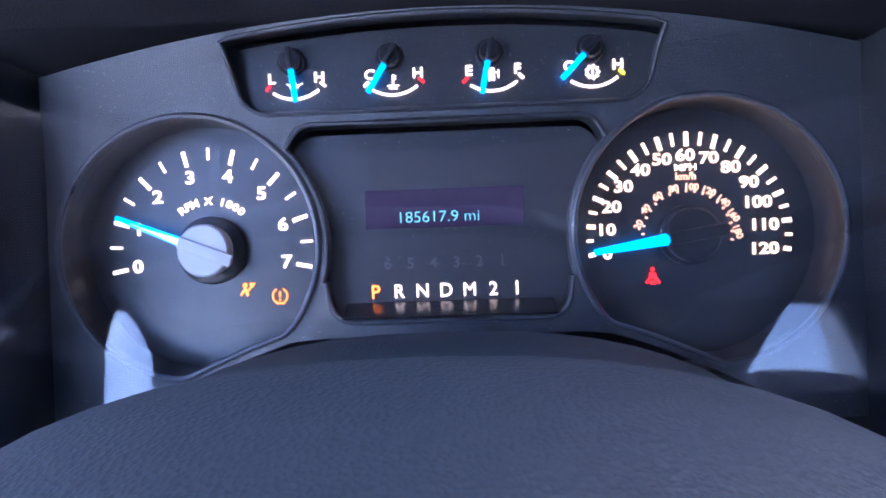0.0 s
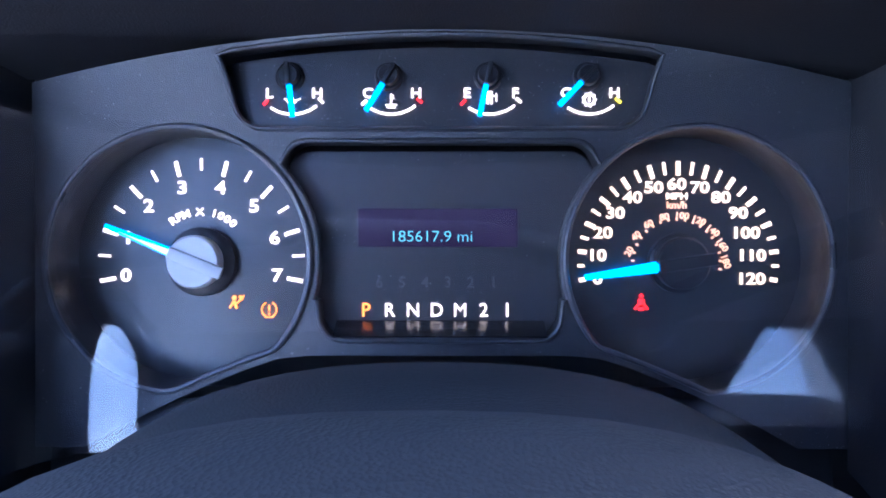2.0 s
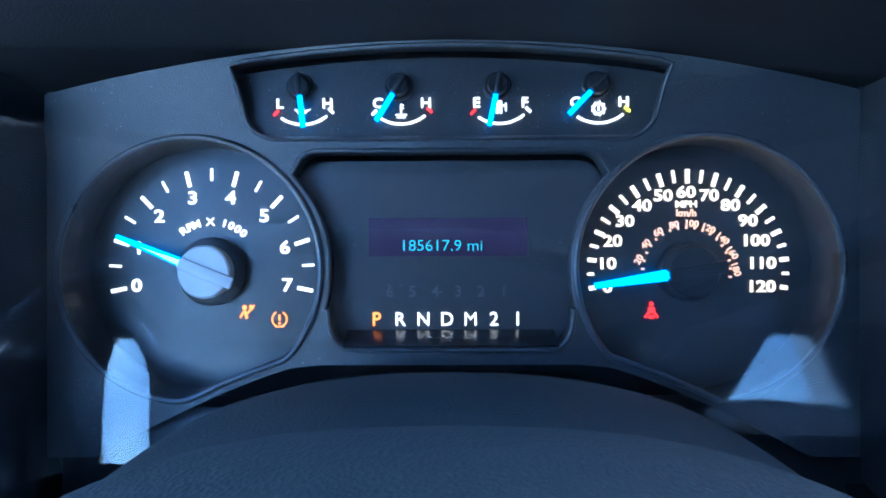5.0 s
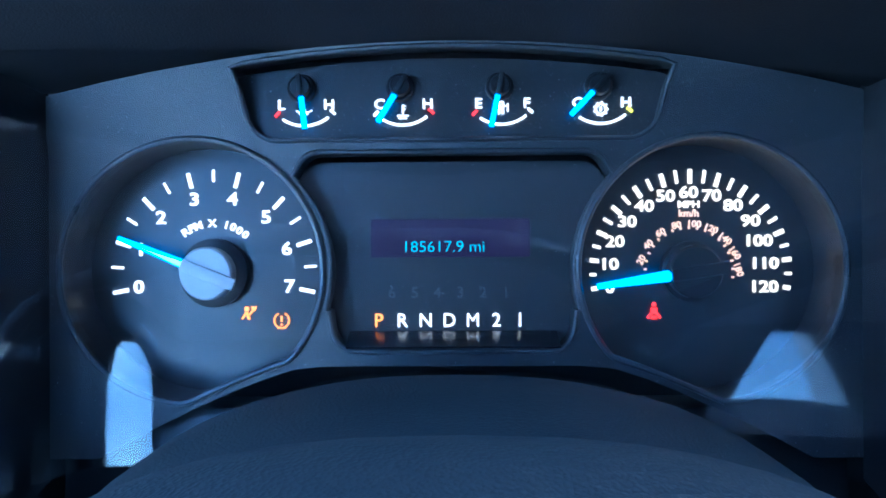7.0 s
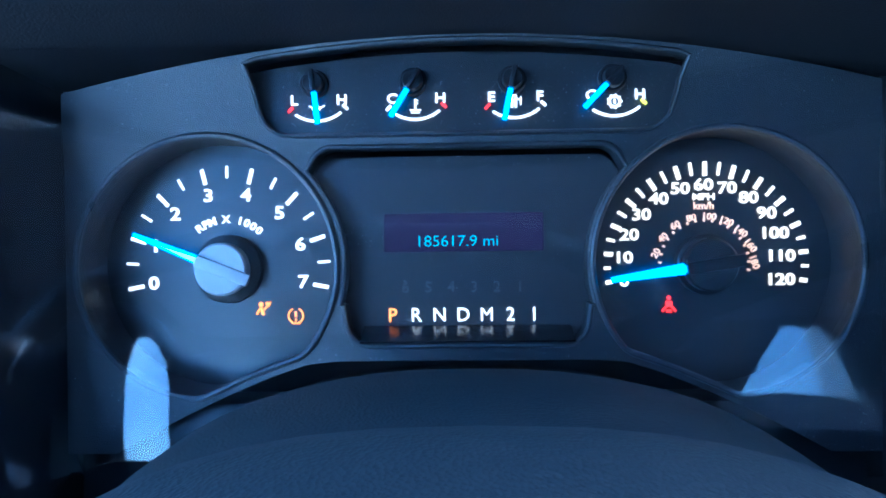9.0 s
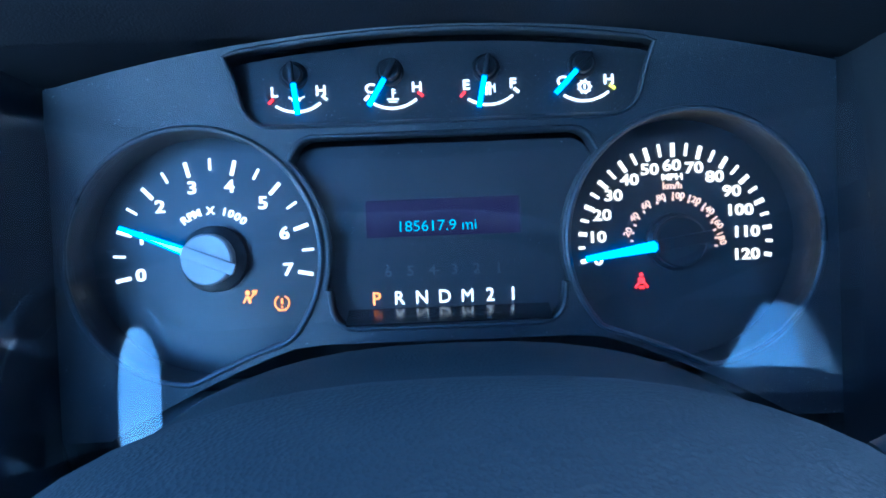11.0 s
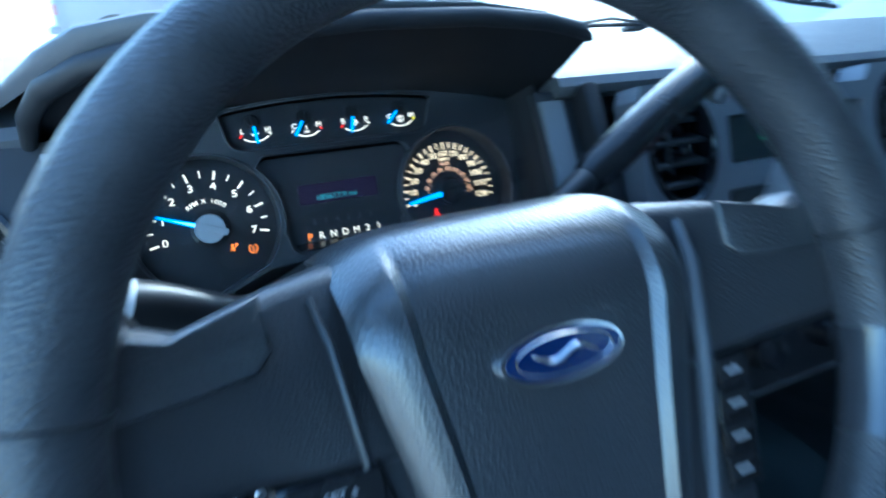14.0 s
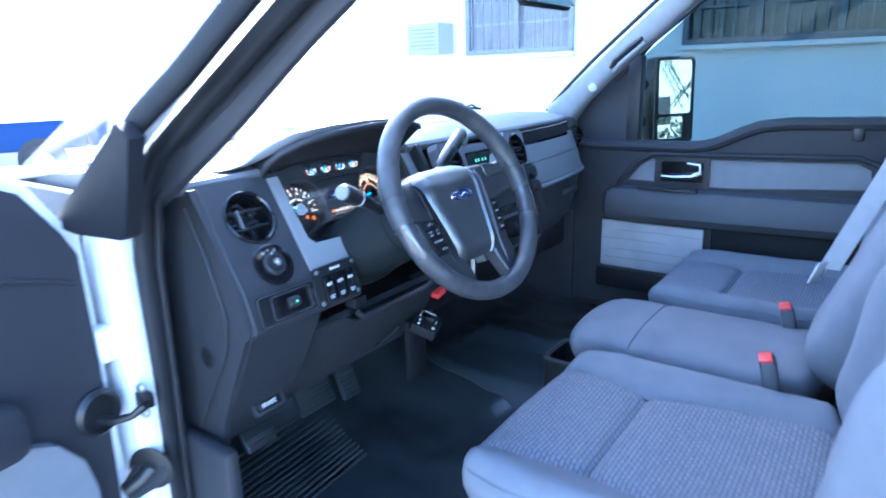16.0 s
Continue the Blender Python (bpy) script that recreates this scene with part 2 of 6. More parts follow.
STACK = mat("centre_stack_grey", (0.13, 0.133, 0.145), 0.42, metal=0.2, bump=0.15, bscale=1500, var=0.08)
PSIDE = mat("grey_passenger_panel", (0.16, 0.167, 0.18), 0.45, bump=0.2, bscale=1300, var=0.1)
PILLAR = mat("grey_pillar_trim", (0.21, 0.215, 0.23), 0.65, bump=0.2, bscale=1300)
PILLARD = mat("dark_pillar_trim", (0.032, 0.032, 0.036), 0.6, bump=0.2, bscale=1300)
LINER = mat("headliner_cloth", (0.3, 0.3, 0.31), 0.95, bump=0.3, bscale=900)
WALLM = mat("painted_block_wall", (0.52, 0.54, 0.55), 0.85, bump=0.4, bscale=60, var=0.1, scale=1.2)
ASPH = mat("pale_concrete", (0.27, 0.265, 0.25), 0.85, bump=0.5, bscale=60, var=0.15, scale=0.7)
BARS = mat("window_bars_paint", (0.08, 0.09, 0.11), 0.6, bump=0.1)
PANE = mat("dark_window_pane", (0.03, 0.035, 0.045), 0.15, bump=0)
TYRE = mat("tyre_rubber", (0.02, 0.02, 0.021), 0.75, bump=0.4, bscale=120)
BLUEP = mat("dark_blue_paint", (0.003, 0.026, 0.11), 0.4, bump=0.02, spec=0.2)
SILVP = mat("silver_paint", (0.22, 0.23, 0.25), 0.3, metal=0.4, bump=0.02, coat=0.5)
TAIL = mat("red_tail_lens", (0.5, 0.01, 0.015), 0.2, bump=0)
BARK = mat("palm_bark", (0.16, 0.12, 0.08), 0.9, bump=0.8, bscale=30, scale=5)
LEAF = mat("leaf_green", (0.06, 0.11, 0.03), 0.6, bump=0.2, bscale=60, var=0.4, scale=6)
MIRROR = mat("mirror_glass", (0.9, 0.9, 0.9), 0.02, metal=1.0, bump=0, var=0.0)
mp = MIRROR.node_tree.nodes["Principled BSDF"].inputs["Roughness"]
MIRROR.node_tree.links.remove(mp.links[0])
mp.default_value = 0.0
# light dust all over; the thicker haze outside both fans imitates glare
SCREEN = glass_mat("windscreen_glass", (0.95, 0.97, 0.98), 0.02, haze=0.008, clear_fans=(((0.22, 0.76, 1.30), 0.66), ((0.87, 0.68, 1.305), 0.52)))
REARG = glass_mat("rear_pane_glass", (0.95, 0.97, 0.98), 0.02)
SIDEG = glass_mat("tinted_side_glass", (0.37, 0.43, 0.43), 0.006)
RIMSAT = mat("satin_dial_rim", (0.07, 0.072, 0.078), 0.3, bump=0.03, bscale=900)
LENS = glass_mat("clear_cluster_lens", (0.97, 0.97, 0.98), 0.035, rough=0.03, scratch=0.006)

# ---- building blocks ----
PLACE = {}


def thing(name, label, category, m=None, group="", kind=""):
    ob = tagged(new(name), label, category, group, kind)
    ob.empty_display_size = 0.05
    PLACE[ob] = m or Matrix()
    ob.matrix_basis = PLACE[ob]
    return ob


def part(name, bm, material, parent=None, label="", smooth=True, at=None):
    """Links a bmesh, given in world places (or in those of at), as one mesh object under its parent."""
    bmesh.ops.recalc_face_normals(bm, faces=bm.faces)
    me = bpy.data.meshes.new(name)
    bm.to_mesh(me)
    bm.free()
    if at is not None:
        me.transform(at)
    return link(name, me, material, parent, label, smooth)


def link(name, me, material, parent=None, label="", smooth=True):
    ob = new(name, me)
    if parent is not None:
        up = PLACE[parent]
        me.transform(up.inverted())
        ob.parent = parent
        PLACE[ob] = up
    else:
        PLACE[ob] = Matrix()
    me.materials.append(material)
    if smooth:
        me.polygons.foreach_set("use_smooth", [True] * len(me.polygons))
        me.set_sharp_from_angle(angle=radians(35))
    if label:
        ob["label"] = label
    return ob


def ring(bm, pts):
    return [bm.verts.new(p) for p in pts]


def loft(bm, rings, closed=True, caps=True, loop=False):
    """Skins rings of equal length; caps closes the two ends; loop joins the last ring to the first."""
    vs = [ring(bm, r) for r in rings]
    n = len(vs[0])
    pairs = list(zip(vs, vs[1:])) + ([(vs[-1], vs[0])] if loop else [])
    for a, b in pairs:
        for i in range(n if closed else n - 1):
            bm.faces.new((a[i], a[(i + 1) % n], b[(i + 1) % n], b[i]))
    if caps and closed and not loop:
        bm.faces.new(vs[0])
        bm.faces.new(vs[-1])
    return bm


def tube(pts, r, n=10, bm=None, loop=False, caps=True):
    """A round tube along a line of points; r is one radius or one per point."""
    bm = bm or bmesh.new()
    pts = [Vector(p) for p in pts]
    rs = r if isinstance(r, (list, tuple)) else [r] * len(pts)
    rings, side = [], None
    for i, p in enumerate(pts):
        a, b = (pts[i - 1], pts[(i + 1) % len(pts)]) if loop else (pts[max(i - 1, 0)], pts[min(i + 1, len(pts) - 1)])
        d = (b - a).normalized()
        if side is None:
            side = d.orthogonal().normalized()
        side = (side - d * side.dot(d)).normalized()
        up = d.cross(side)
        rings.append([p + (side * math.cos(2 * math.pi * k / n) + up * math.sin(2 * math.pi * k / n)) * rs[i] for k in range(n)])
    return loft(bm, rings, caps=caps, loop=loop)


def box(c, s, bevel=0.0, rot=(0, 0, 0), bm=None, seg=2):
    bm = bm or bmesh.new()
    m = pose(*c, *rot) @ Matrix.Diagonal((*s, 1))
    got = bmesh.ops.create_cube(bm, size=1, matrix=m)
    if bevel:
        edges = list({e for v in got["verts"] for e in v.link_edges})
        bmesh.ops.bevel(bm, geom=edges, offset=bevel, segments=seg, affect="EDGES", profile=0.5)
    return bm


def lathe(profile, m, n=32, bm=None, open_foot=False):
    """Turns a profile of (radius, height) about the local z of m; open_foot leaves the first ring open."""
    bm = bm or bmesh.new()
    rings = [[m @ Vector((r * math.cos(2 * math.pi * k / n), r * math.sin(2 * math.pi * k / n), h)) for k in range(n)] for r, h in profile]
    loft(bm, rings, caps=not open_foot)
    if open_foot:
        bm.verts.ensure_lookup_table()
        bm.faces.new([bm.verts[len(bm.verts) - n + k] for k in range(n)])
    return bm


def plate(outer, holes, w0, w1, m=None, bm=None):
    """A flat plate with holes, from outlines in local x, y, between the heights w0 and w1."""
    bm = bm or bmesh.new()
    m = m or Matrix()
    base = bmesh.new()
    edges = []
    for pts in (outer, *holes):
        vs = [base.verts.new((x, y, w0)) for x, y in pts]
        edges += [base.edges.new((vs[i], vs[(i + 1) % len(vs)])) for i in range(len(vs))]
    bmesh.ops.triangle_fill(base, edges=edges, use_beauty=True, use_dissolve=False)
    got = bmesh.ops.extrude_face_region(base, geom=list(base.faces))
    bmesh.ops.translate(base, vec=(0, 0, w1 - w0), verts=[g for g in got["geom"] if isinstance(g, bmesh.types.BMVert)])
    me = bpy.data.meshes.new("tmp")
    base.to_mesh(me)
    base.free()
    me.transform(m)
    bm.from_mesh(me)
    bpy.data.meshes.remove(me)
    return bm


def sheet(f, us, vs, thick, bm=None):
    """A curved panel: f(u, v) gives its face; it is thick metres deep away from the side f's normal faces."""
    bm = bm or bmesh.new()
    grid = [[Vector(f(u, v)) for v in vs] for u in us]

    def nrm(i, j):
        a = grid[min(i + 1, len(us) - 1)][j] - grid[max(i - 1, 0)][j]
        b = grid[i][min(j + 1, len(vs) - 1)] - grid[i][max(j - 1, 0)]
        return a.cross(b).normalized()
    top = [[bm.verts.new(grid[i][j]) for j in range(len(vs))] for i in range(len(us))]
    low = [[bm.verts.new(grid[i][j] - nrm(i, j) * thick) for j in range(len(vs))] for i in range(len(us))]
    for i in range(len(us) - 1):
        for j in range(len(vs) - 1):
            bm.faces.new((top[i][j], top[i + 1][j], top[i + 1][j + 1], top[i][j + 1]))
            bm.faces.new((low[i][j], low[i][j + 1], low[i + 1][j + 1], low[i + 1][j]))
    for j in range(len(vs) - 1):
        for i in (0, len(us) - 1):
            bm.faces.new((top[i][j], top[i][j + 1], low[i][j + 1], low[i][j]))
    for i in range(len(us) - 1):
        for j in (0, len(vs) - 1):
            bm.faces.new((top[i][j], top[i + 1][j], low[i + 1][j], low[i][j]))
    return bm


def span(a, b, n):
    return [a + (b - a) * i / (n - 1) for i in range(n)]


def rrect(x0, y0, x1, y1, r, n=5):
    out = []
    for cx, cy, a in ((x1 - r, y1 - r, 0), (x0 + r, y1 - r, 90), (x0 + r, y0 + r, 180), (x1 - r, y0 + r, 270)):
        out += [(cx + r * math.cos(radians(a + 90 * k / n)), cy + r * math.sin(radians(a + 90 * k / n))) for k in range(n + 1)]
    return out


def arcpts(cx, cy, r, a0, a1, n):
    return [(cx + r * math.cos(radians(a)), cy + r * math.sin(radians(a))) for a in span(a0, a1, n)]


def interp(table, x):
    """Smooth-ish value from rows of (x, y) in rising x."""
    xs, ys = [t[0] for t in table], [t[1] for t in table]
    return float(np.interp(x, xs, ys))


def lettering(name, text, size, material, parent, m, thick=0.0003, wide=1.0, bold=0.018):
    """Raised letters, centred on m, facing its local z."""
    cu = bpy.data.curves.new(name, "FONT")
    cu.offset = bold * size
    cu.body, cu.size, cu.align_x, cu.align_y, cu.extrude, cu.resolution_u = text, size, "CENTER", "CENTER", thick, 3
    tmp = bpy.data.objects.new(name, cu)
    me = bpy.data.meshes.new_from_object(tmp)
    bpy.data.objects.remove(tmp)
    bpy.data.curves.remove(cu)
    me.name = name
    me.transform(m @ Matrix.Diagonal((wide, 1, 1, 1)))
    return link(name, me, material, parent, smooth=False)

# ---- instrument cluster ----
CL = pose(0, 0.0107, 1.25, 69, 0, 0)        # local x right, y up the face, z towards the driver


def on(u, v, w=0.0, turn=0.0):
    return CL @ pose(u, v, w, 0, 0, turn)


def forward(w0, w1):
    """A plane at height w1 whose marks keep the apparent place that they have at w0."""
    k = (0.2816 - w1) / (0.2816 - w0)
    return CL @ Matrix.Translation((0, 0.0024 * (1 - k), w1 - w0)) @ Matrix.Diagonal((k, k, 1, 1))


MIDF, PODF = forward(0.0, 0.013), forward(0.012, 0.0195)


def on_mid(u, v, w=0.0, turn=0.0):
    return MIDF @ pose(u, v, w, 0, 0, turn)


def on_pod(u, v, w=0.0, turn=0.0):
    return PODF @ pose(u, v, w, 0, 0, turn)


def arch(u):
    return -0.0393 - 0.0268 * (max(0.0, abs(u) - 0.062) / 0.066) ** 1.25


def bend(p):
    """The surround curls towards the driver above the dials; p is a local point (u, v, w)."""
    f = 3.2 * max(0.0, p[1] - 0.032) ** 2
    k = 1 - f / 0.27
    return Vector((p[0] * k, 0.032 + (p[1] - 0.032) * k if f else p[1], p[2] + f))


def dial_outline(cx, cy, r, n=72):
    """A circle whose lower end follows the arch over the steering column."""
    pts = []
    for a in span(0, 360, n + 1)[:-1]:
        x, y = cx + r * math.cos(radians(a)), cy + r * math.sin(radians(a))
        pts.append((x, max(y, arch(x))))
    return pts


cluster = thing("instrument_cluster", "black instrument cluster with lit dials and blue needles", "instrument cluster", Matrix.Translation((0, 0, 1.25)))

top_edge = [(u, 0.0925 - 0.72 * u * u) for u in span(0.172, -0.172, 25)]
low_edge = [(u, arch(u) - 0.004) for u in span(-0.135, 0.135, 21)]
outer = top_edge + [(-0.172, 0.03), (-0.171, -0.03), (-0.174, -0.082), (-0.150, -0.082)] + low_edge + [(0.150, -0.082), (0.174, -0.082), (0.171, -0.03), (0.172, 0.03)]
DR = 0.0552
RY = -0.0028
tach_hole, speed_hole = dial_outline(-0.1105, RY, DR), dial_outline(0.1085, RY, DR)


def mid_outline():
    right = [(0.0, 0.0470)] + arcpts(0.056, 0.0370, 0.010, 90, 40, 5)
    right += [(0.1085 - 0.0574 * math.cos(radians(a)), RY + 0.0574 * math.sin(radians(a))) for a in span(44, -17, 9)] + [(0.0518, -0.0200)]
    right += arcpts(0.0405, -0.0265, 0.0105, 0, -90, 6)
    return right + [(-x, y) for x, y in reversed(right[1:])]


mid_hole = mid_outline()
pod_hole = [(0.0935, 0.0822), (0.0900, 0.0735)] + arcpts(0.0735, 0.0660, 0.0140, -15, -90, 7) + arcpts(-0.0735, 0.0660, 0.0140, -90, -165, 7) + [(-0.0900, 0.0735), (-0.0935, 0.0822)]
pod_hole += [(u, 0.0905 - 0.85 * u * u) for u in span(-0.088, 0.088, 13)]
bm = plate(outer, [tach_hole, speed_hole, mid_hole, pod_hole], 0.016, 0.022)
for v in span(0.034, 0.091, 12):
    bmesh.ops.bisect_plane(bm, geom=list(bm.verts) + list(bm.edges) + list(bm.faces), plane_co=(0, v, 0), plane_no=(0, 1, 0))
for vert in bm.verts:
    vert.co = CL @ bend(vert.co)
part("surround", bm, PLATE, cluster, "dusty grained charcoal surround")


def well(outline, w0, w1):
    """The inner wall of an opening in the surround."""
    bm = bmesh.new()
    loft(bm, [[CL @ Vector((x, y, w0)) for x, y in outline], [CL @ bend((x, y, w1)) for x, y in outline]], caps=False)
    return bm


def flat(outline, w, depth=0.003):
    return plate(outline, [], w - depth, w, CL)


def strip_ring(outline, w, r):
    pts = [CL @ bend((x, y, w)) for x, y in outline]
    clean = [p for i, p in enumerate(pts) if (p - pts[i - 1]).length > 1e-4]
    return tube(clean, r, 8, loop=True)


def tick(cx, cy, a, r0, r1, w, wid, material, parent, name="tick", base=on):
    bm = bmesh.new()
    rm = (r0 + r1) / 2
    box((0, 0, 0), (r1 - r0, wid, 0.0005), bm=bm)
    return part(name, bm, material, parent, smooth=False, at=base(cx + rm * math.cos(radians(a)), cy + rm * math.sin(radians(a)), w, a))


def needle(parent, cx, cy, a, r0, r1, w0, w1, h, tail, hubmat, hub_r, hub_h):
    """A hub with its grip bar, and the lit pointer (from radius tail to h)."""
    m = on(cx, cy, 0, a)
    hub = part("needle_hub", lathe([(hub_r * 0.98, 0.001), (hub_r, 0.002), (hub_r, hub_h - 0.001), (hub_r * 0.93, hub_h)], m, 40), hubmat, parent)
    bm = box((-0.12 * hub_r, 0, hub_h + 0.0005), (2.15 * hub_r, hub_r * 0.46, 0.0022), 0.0006)
    part("grip_bar", bm, hubmat, hub, at=m)
    bm = bmesh.new()
    loft(bm, [[(tail, -w0, hub_h - 0.002), (tail, w0, hub_h - 0.002), (tail, w0 * 0.5, hub_h), (tail, -w0 * 0.5, hub_h)],
              [(h, -w1, hub_h - 0.004), (h, w1, hub_h - 0.004), (h, w1 * 0.5, hub_h - 0.003), (h, -w1 * 0.5, hub_h - 0.003)]])
    point = part("pointer", bm, NEEDLE, parent, "lit blue pointer", at=m)
    if hubmat is HUBCAP:
        bm = bmesh.new()
        loft(bm, [[(tail, -w0 * 0.62, hub_h), (tail, w0 * 0.62, hub_h), (tail, 0, hub_h + 0.0006)], [(h * 0.93, -w1 * 0.4, hub_h - 0.0032), (h * 0.93, w1 * 0.4, hub_h - 0.0032), (h * 0.93, 0, hub_h - 0.0028)]])
        part("pointer_ridge", bm, NEEDLELIT, point, "pale glowing ridge", at=m)


# rev counter
TX, TY = -0.1091, -0.0042
tach = part("rev_counter", flat(dial_outline(-0.1115, -0.004, DR + 0.004), 0.0), FACE, cluster, "black rev counter face with white figures", smooth=False)
part("well", well(tach_hole, -0.001, 0.02), FACE, tach)
part("rim", strip_ring(dial_outline(-0.1105, RY, DR + 0.0008), 0.0225, 0.0013), RIMSAT, tach, "raised satin black rim")
for i in range(15):
    a = 191 - i * 202 / 14
    tick(TX, TY, a, 0.0400 if i % 2 == 0 else 0.0416, 0.0471, 0.0006, 0.0017 if i % 2 == 0 else 0.0011, LIT, tach)
for i in range(8):
    a = 191 - i * 202 / 7
    lettering("figure", str(i), 0.0082, LIT, tach, on(TX + 0.0352 * math.cos(radians(a)), TY + 0.0345 * math.sin(radians(a)), 0.0006), wide=1.2)
word = "RPM X 1000"
for i, ch in enumerate(word):
    a = 125 - i * 75 / (len(word) - 1)
    if ch != " ":
        lettering("letter", ch, 0.0050, LIT, tach, on(TX + 0.0225 * math.cos(radians(a)), TY + 0.0225 * math.sin(radians(a)), 0.0006, a - 90), wide=1.1)
# solid dark ring that imitates the hub's shadow on the face
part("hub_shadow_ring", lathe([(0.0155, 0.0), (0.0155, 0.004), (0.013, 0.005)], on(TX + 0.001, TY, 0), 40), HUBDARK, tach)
needle(tach, TX, TY, 158.3, 0, 0, 0.0022, 0.0010, 0.0435, 0.0095, HUBCAP, 0.0118, 0.011)

# speedometer
SX, SY = 0.1073, -0.0047
speedo = part("speedometer", flat(dial_outline(0.1095, -0.004, DR + 0.004), 0.0), FACE, cluster, "black speedometer face with warm white figures", smooth=False)
part("well", well(speed_hole, -0.001, 0.02), FACE, speedo)
part("rim", strip_ring(dial_outline(0.1085, RY, DR + 0.0008), 0.0225, 0.0013), RIMSAT, speedo, "raised satin black rim")
for i in range(25):
    a = 190 - i * 200 / 24
    tick(SX + 0.0006, SY, a, (0.0420 if i % 2 == 0 else 0.0425) - 0.0022 * math.sin(radians(a)), 0.0456 + 0.0006 * math.sin(radians(a)), 0.0006, 0.0019 if i % 2 == 0 else 0.0013, CREAM, speedo)
for i in range(13):
    a = 190 - i * 200 / 12
    lettering("figure", str(i * 10), 0.0073, CREAM, speedo, on(SX + 0.0364 * math.cos(radians(a)) - (0.0022 if i > 9 else 0.0), SY - 0.0010 + 0.0366 * math.sin(radians(a)), 0.0006), wide=1.2)
lettering("unit_mph", "MPH", 0.0042, CREAM, speedo, on(SX, SY + 0.0302, 0.0006), wide=1.2)
lettering("unit_kmh", "km/h", 0.0046, WARM, speedo, on(SX, SY + 0.0262, 0.0006))
for i in range(19):
    a = 188 - i * 196 / 18
    tick(SX, SY, a, 0.0192, 0.0205, 0.0006, 0.0009, WARM, speedo, "dot")
for i in range(9):
    a = 166 - i * 164 / 8
    lettering("small_figure", str(20 * (i + 1)), 0.0042, WARM, speedo, on(SX + 0.0222 * math.cos(radians(a)), SY + 0.0215 * math.sin(radians(a)), 0.0006, (a - 90) * 0.8), wide=1.05)
# same painted hub shadow, a little narrower
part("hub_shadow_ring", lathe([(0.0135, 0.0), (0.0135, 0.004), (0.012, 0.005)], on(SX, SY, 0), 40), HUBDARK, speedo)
needle(speedo, SX, SY, 188.5, 0, 0, 0.0027, 0.0013, 0.0435, 0.0085, HUBDARK, 0.0118, 0.010)

# warning lamps: an airbag figure, a tyre sign and a seat belt figure
def lamp(name, shapes, u, v, s, material, parent, w=0.0006, base=on):
    bm = bmesh.new()
    for kind, *d in shapes:
        if kind == "disc":
            plate(arcpts(d[0], d[1], d[2], 0, 345, 16), [], 0, 0.0006, bm=bm)
        elif kind == "line":
            tube([(d[0], d[1], 0.0003), (d[2], d[3], 0.0003)], d[4], 6, bm=bm)
        elif kind == "arc":
            tube([(x, y, 0.0003) for x, y in arcpts(d[0], d[1], d[2], d[3], d[4], 9)], d[5], 6, bm=bm)
    bmesh.ops.scale(bm, vec=(s, s, 0.4 * s), verts=bm.verts)
    return part(name, bm, material, parent, smooth=False, at=base(u, v, w))


lamp("airbag_lamp", [("disc", -0.2, 0.45, 0.28), ("line", -0.2, 0.1, 0.1, -0.75, 0.16), ("line", -0.25, 0.05, -0.7, -0.7, 0.12), ("line", 0.1, -0.2, 0.55, 0.3, 0.12), ("disc", 0.5, 0.55, 0.2), ("line", 0.65, 0.2, 0.9, 0.75, 0.09)], -0.0933, -0.0226, 0.0041, AMBER, tach)
lamp("tyre_lamp", [("arc", 0, 0, 0.85, 115, 245, 0.1), ("arc", 0, 0, 0.85, -65, 65, 0.1), ("line", -0.5, -0.85, 0.5, -0.85, 0.1), ("line", 0, 0.5, 0, -0.15, 0.13), ("disc", 0, -0.48, 0.14)], -0.0781, -0.0261, 0.0040, AMBER, tach)
lamp("seat_belt_lamp", [("disc", 0, 0.75, 0.25), ("line", 0, 0.35, 0, -0.3, 0.42), ("line", -0.35, -0.3, -0.75, -0.8, 0.16), ("line", 0.35, -0.3, 0.75, -0.8, 0.16), ("line", -0.3, -0.75, 0.3, -0.75, 0.2)], 0.0913, -0.0226, 0.0040, RED, speedo)

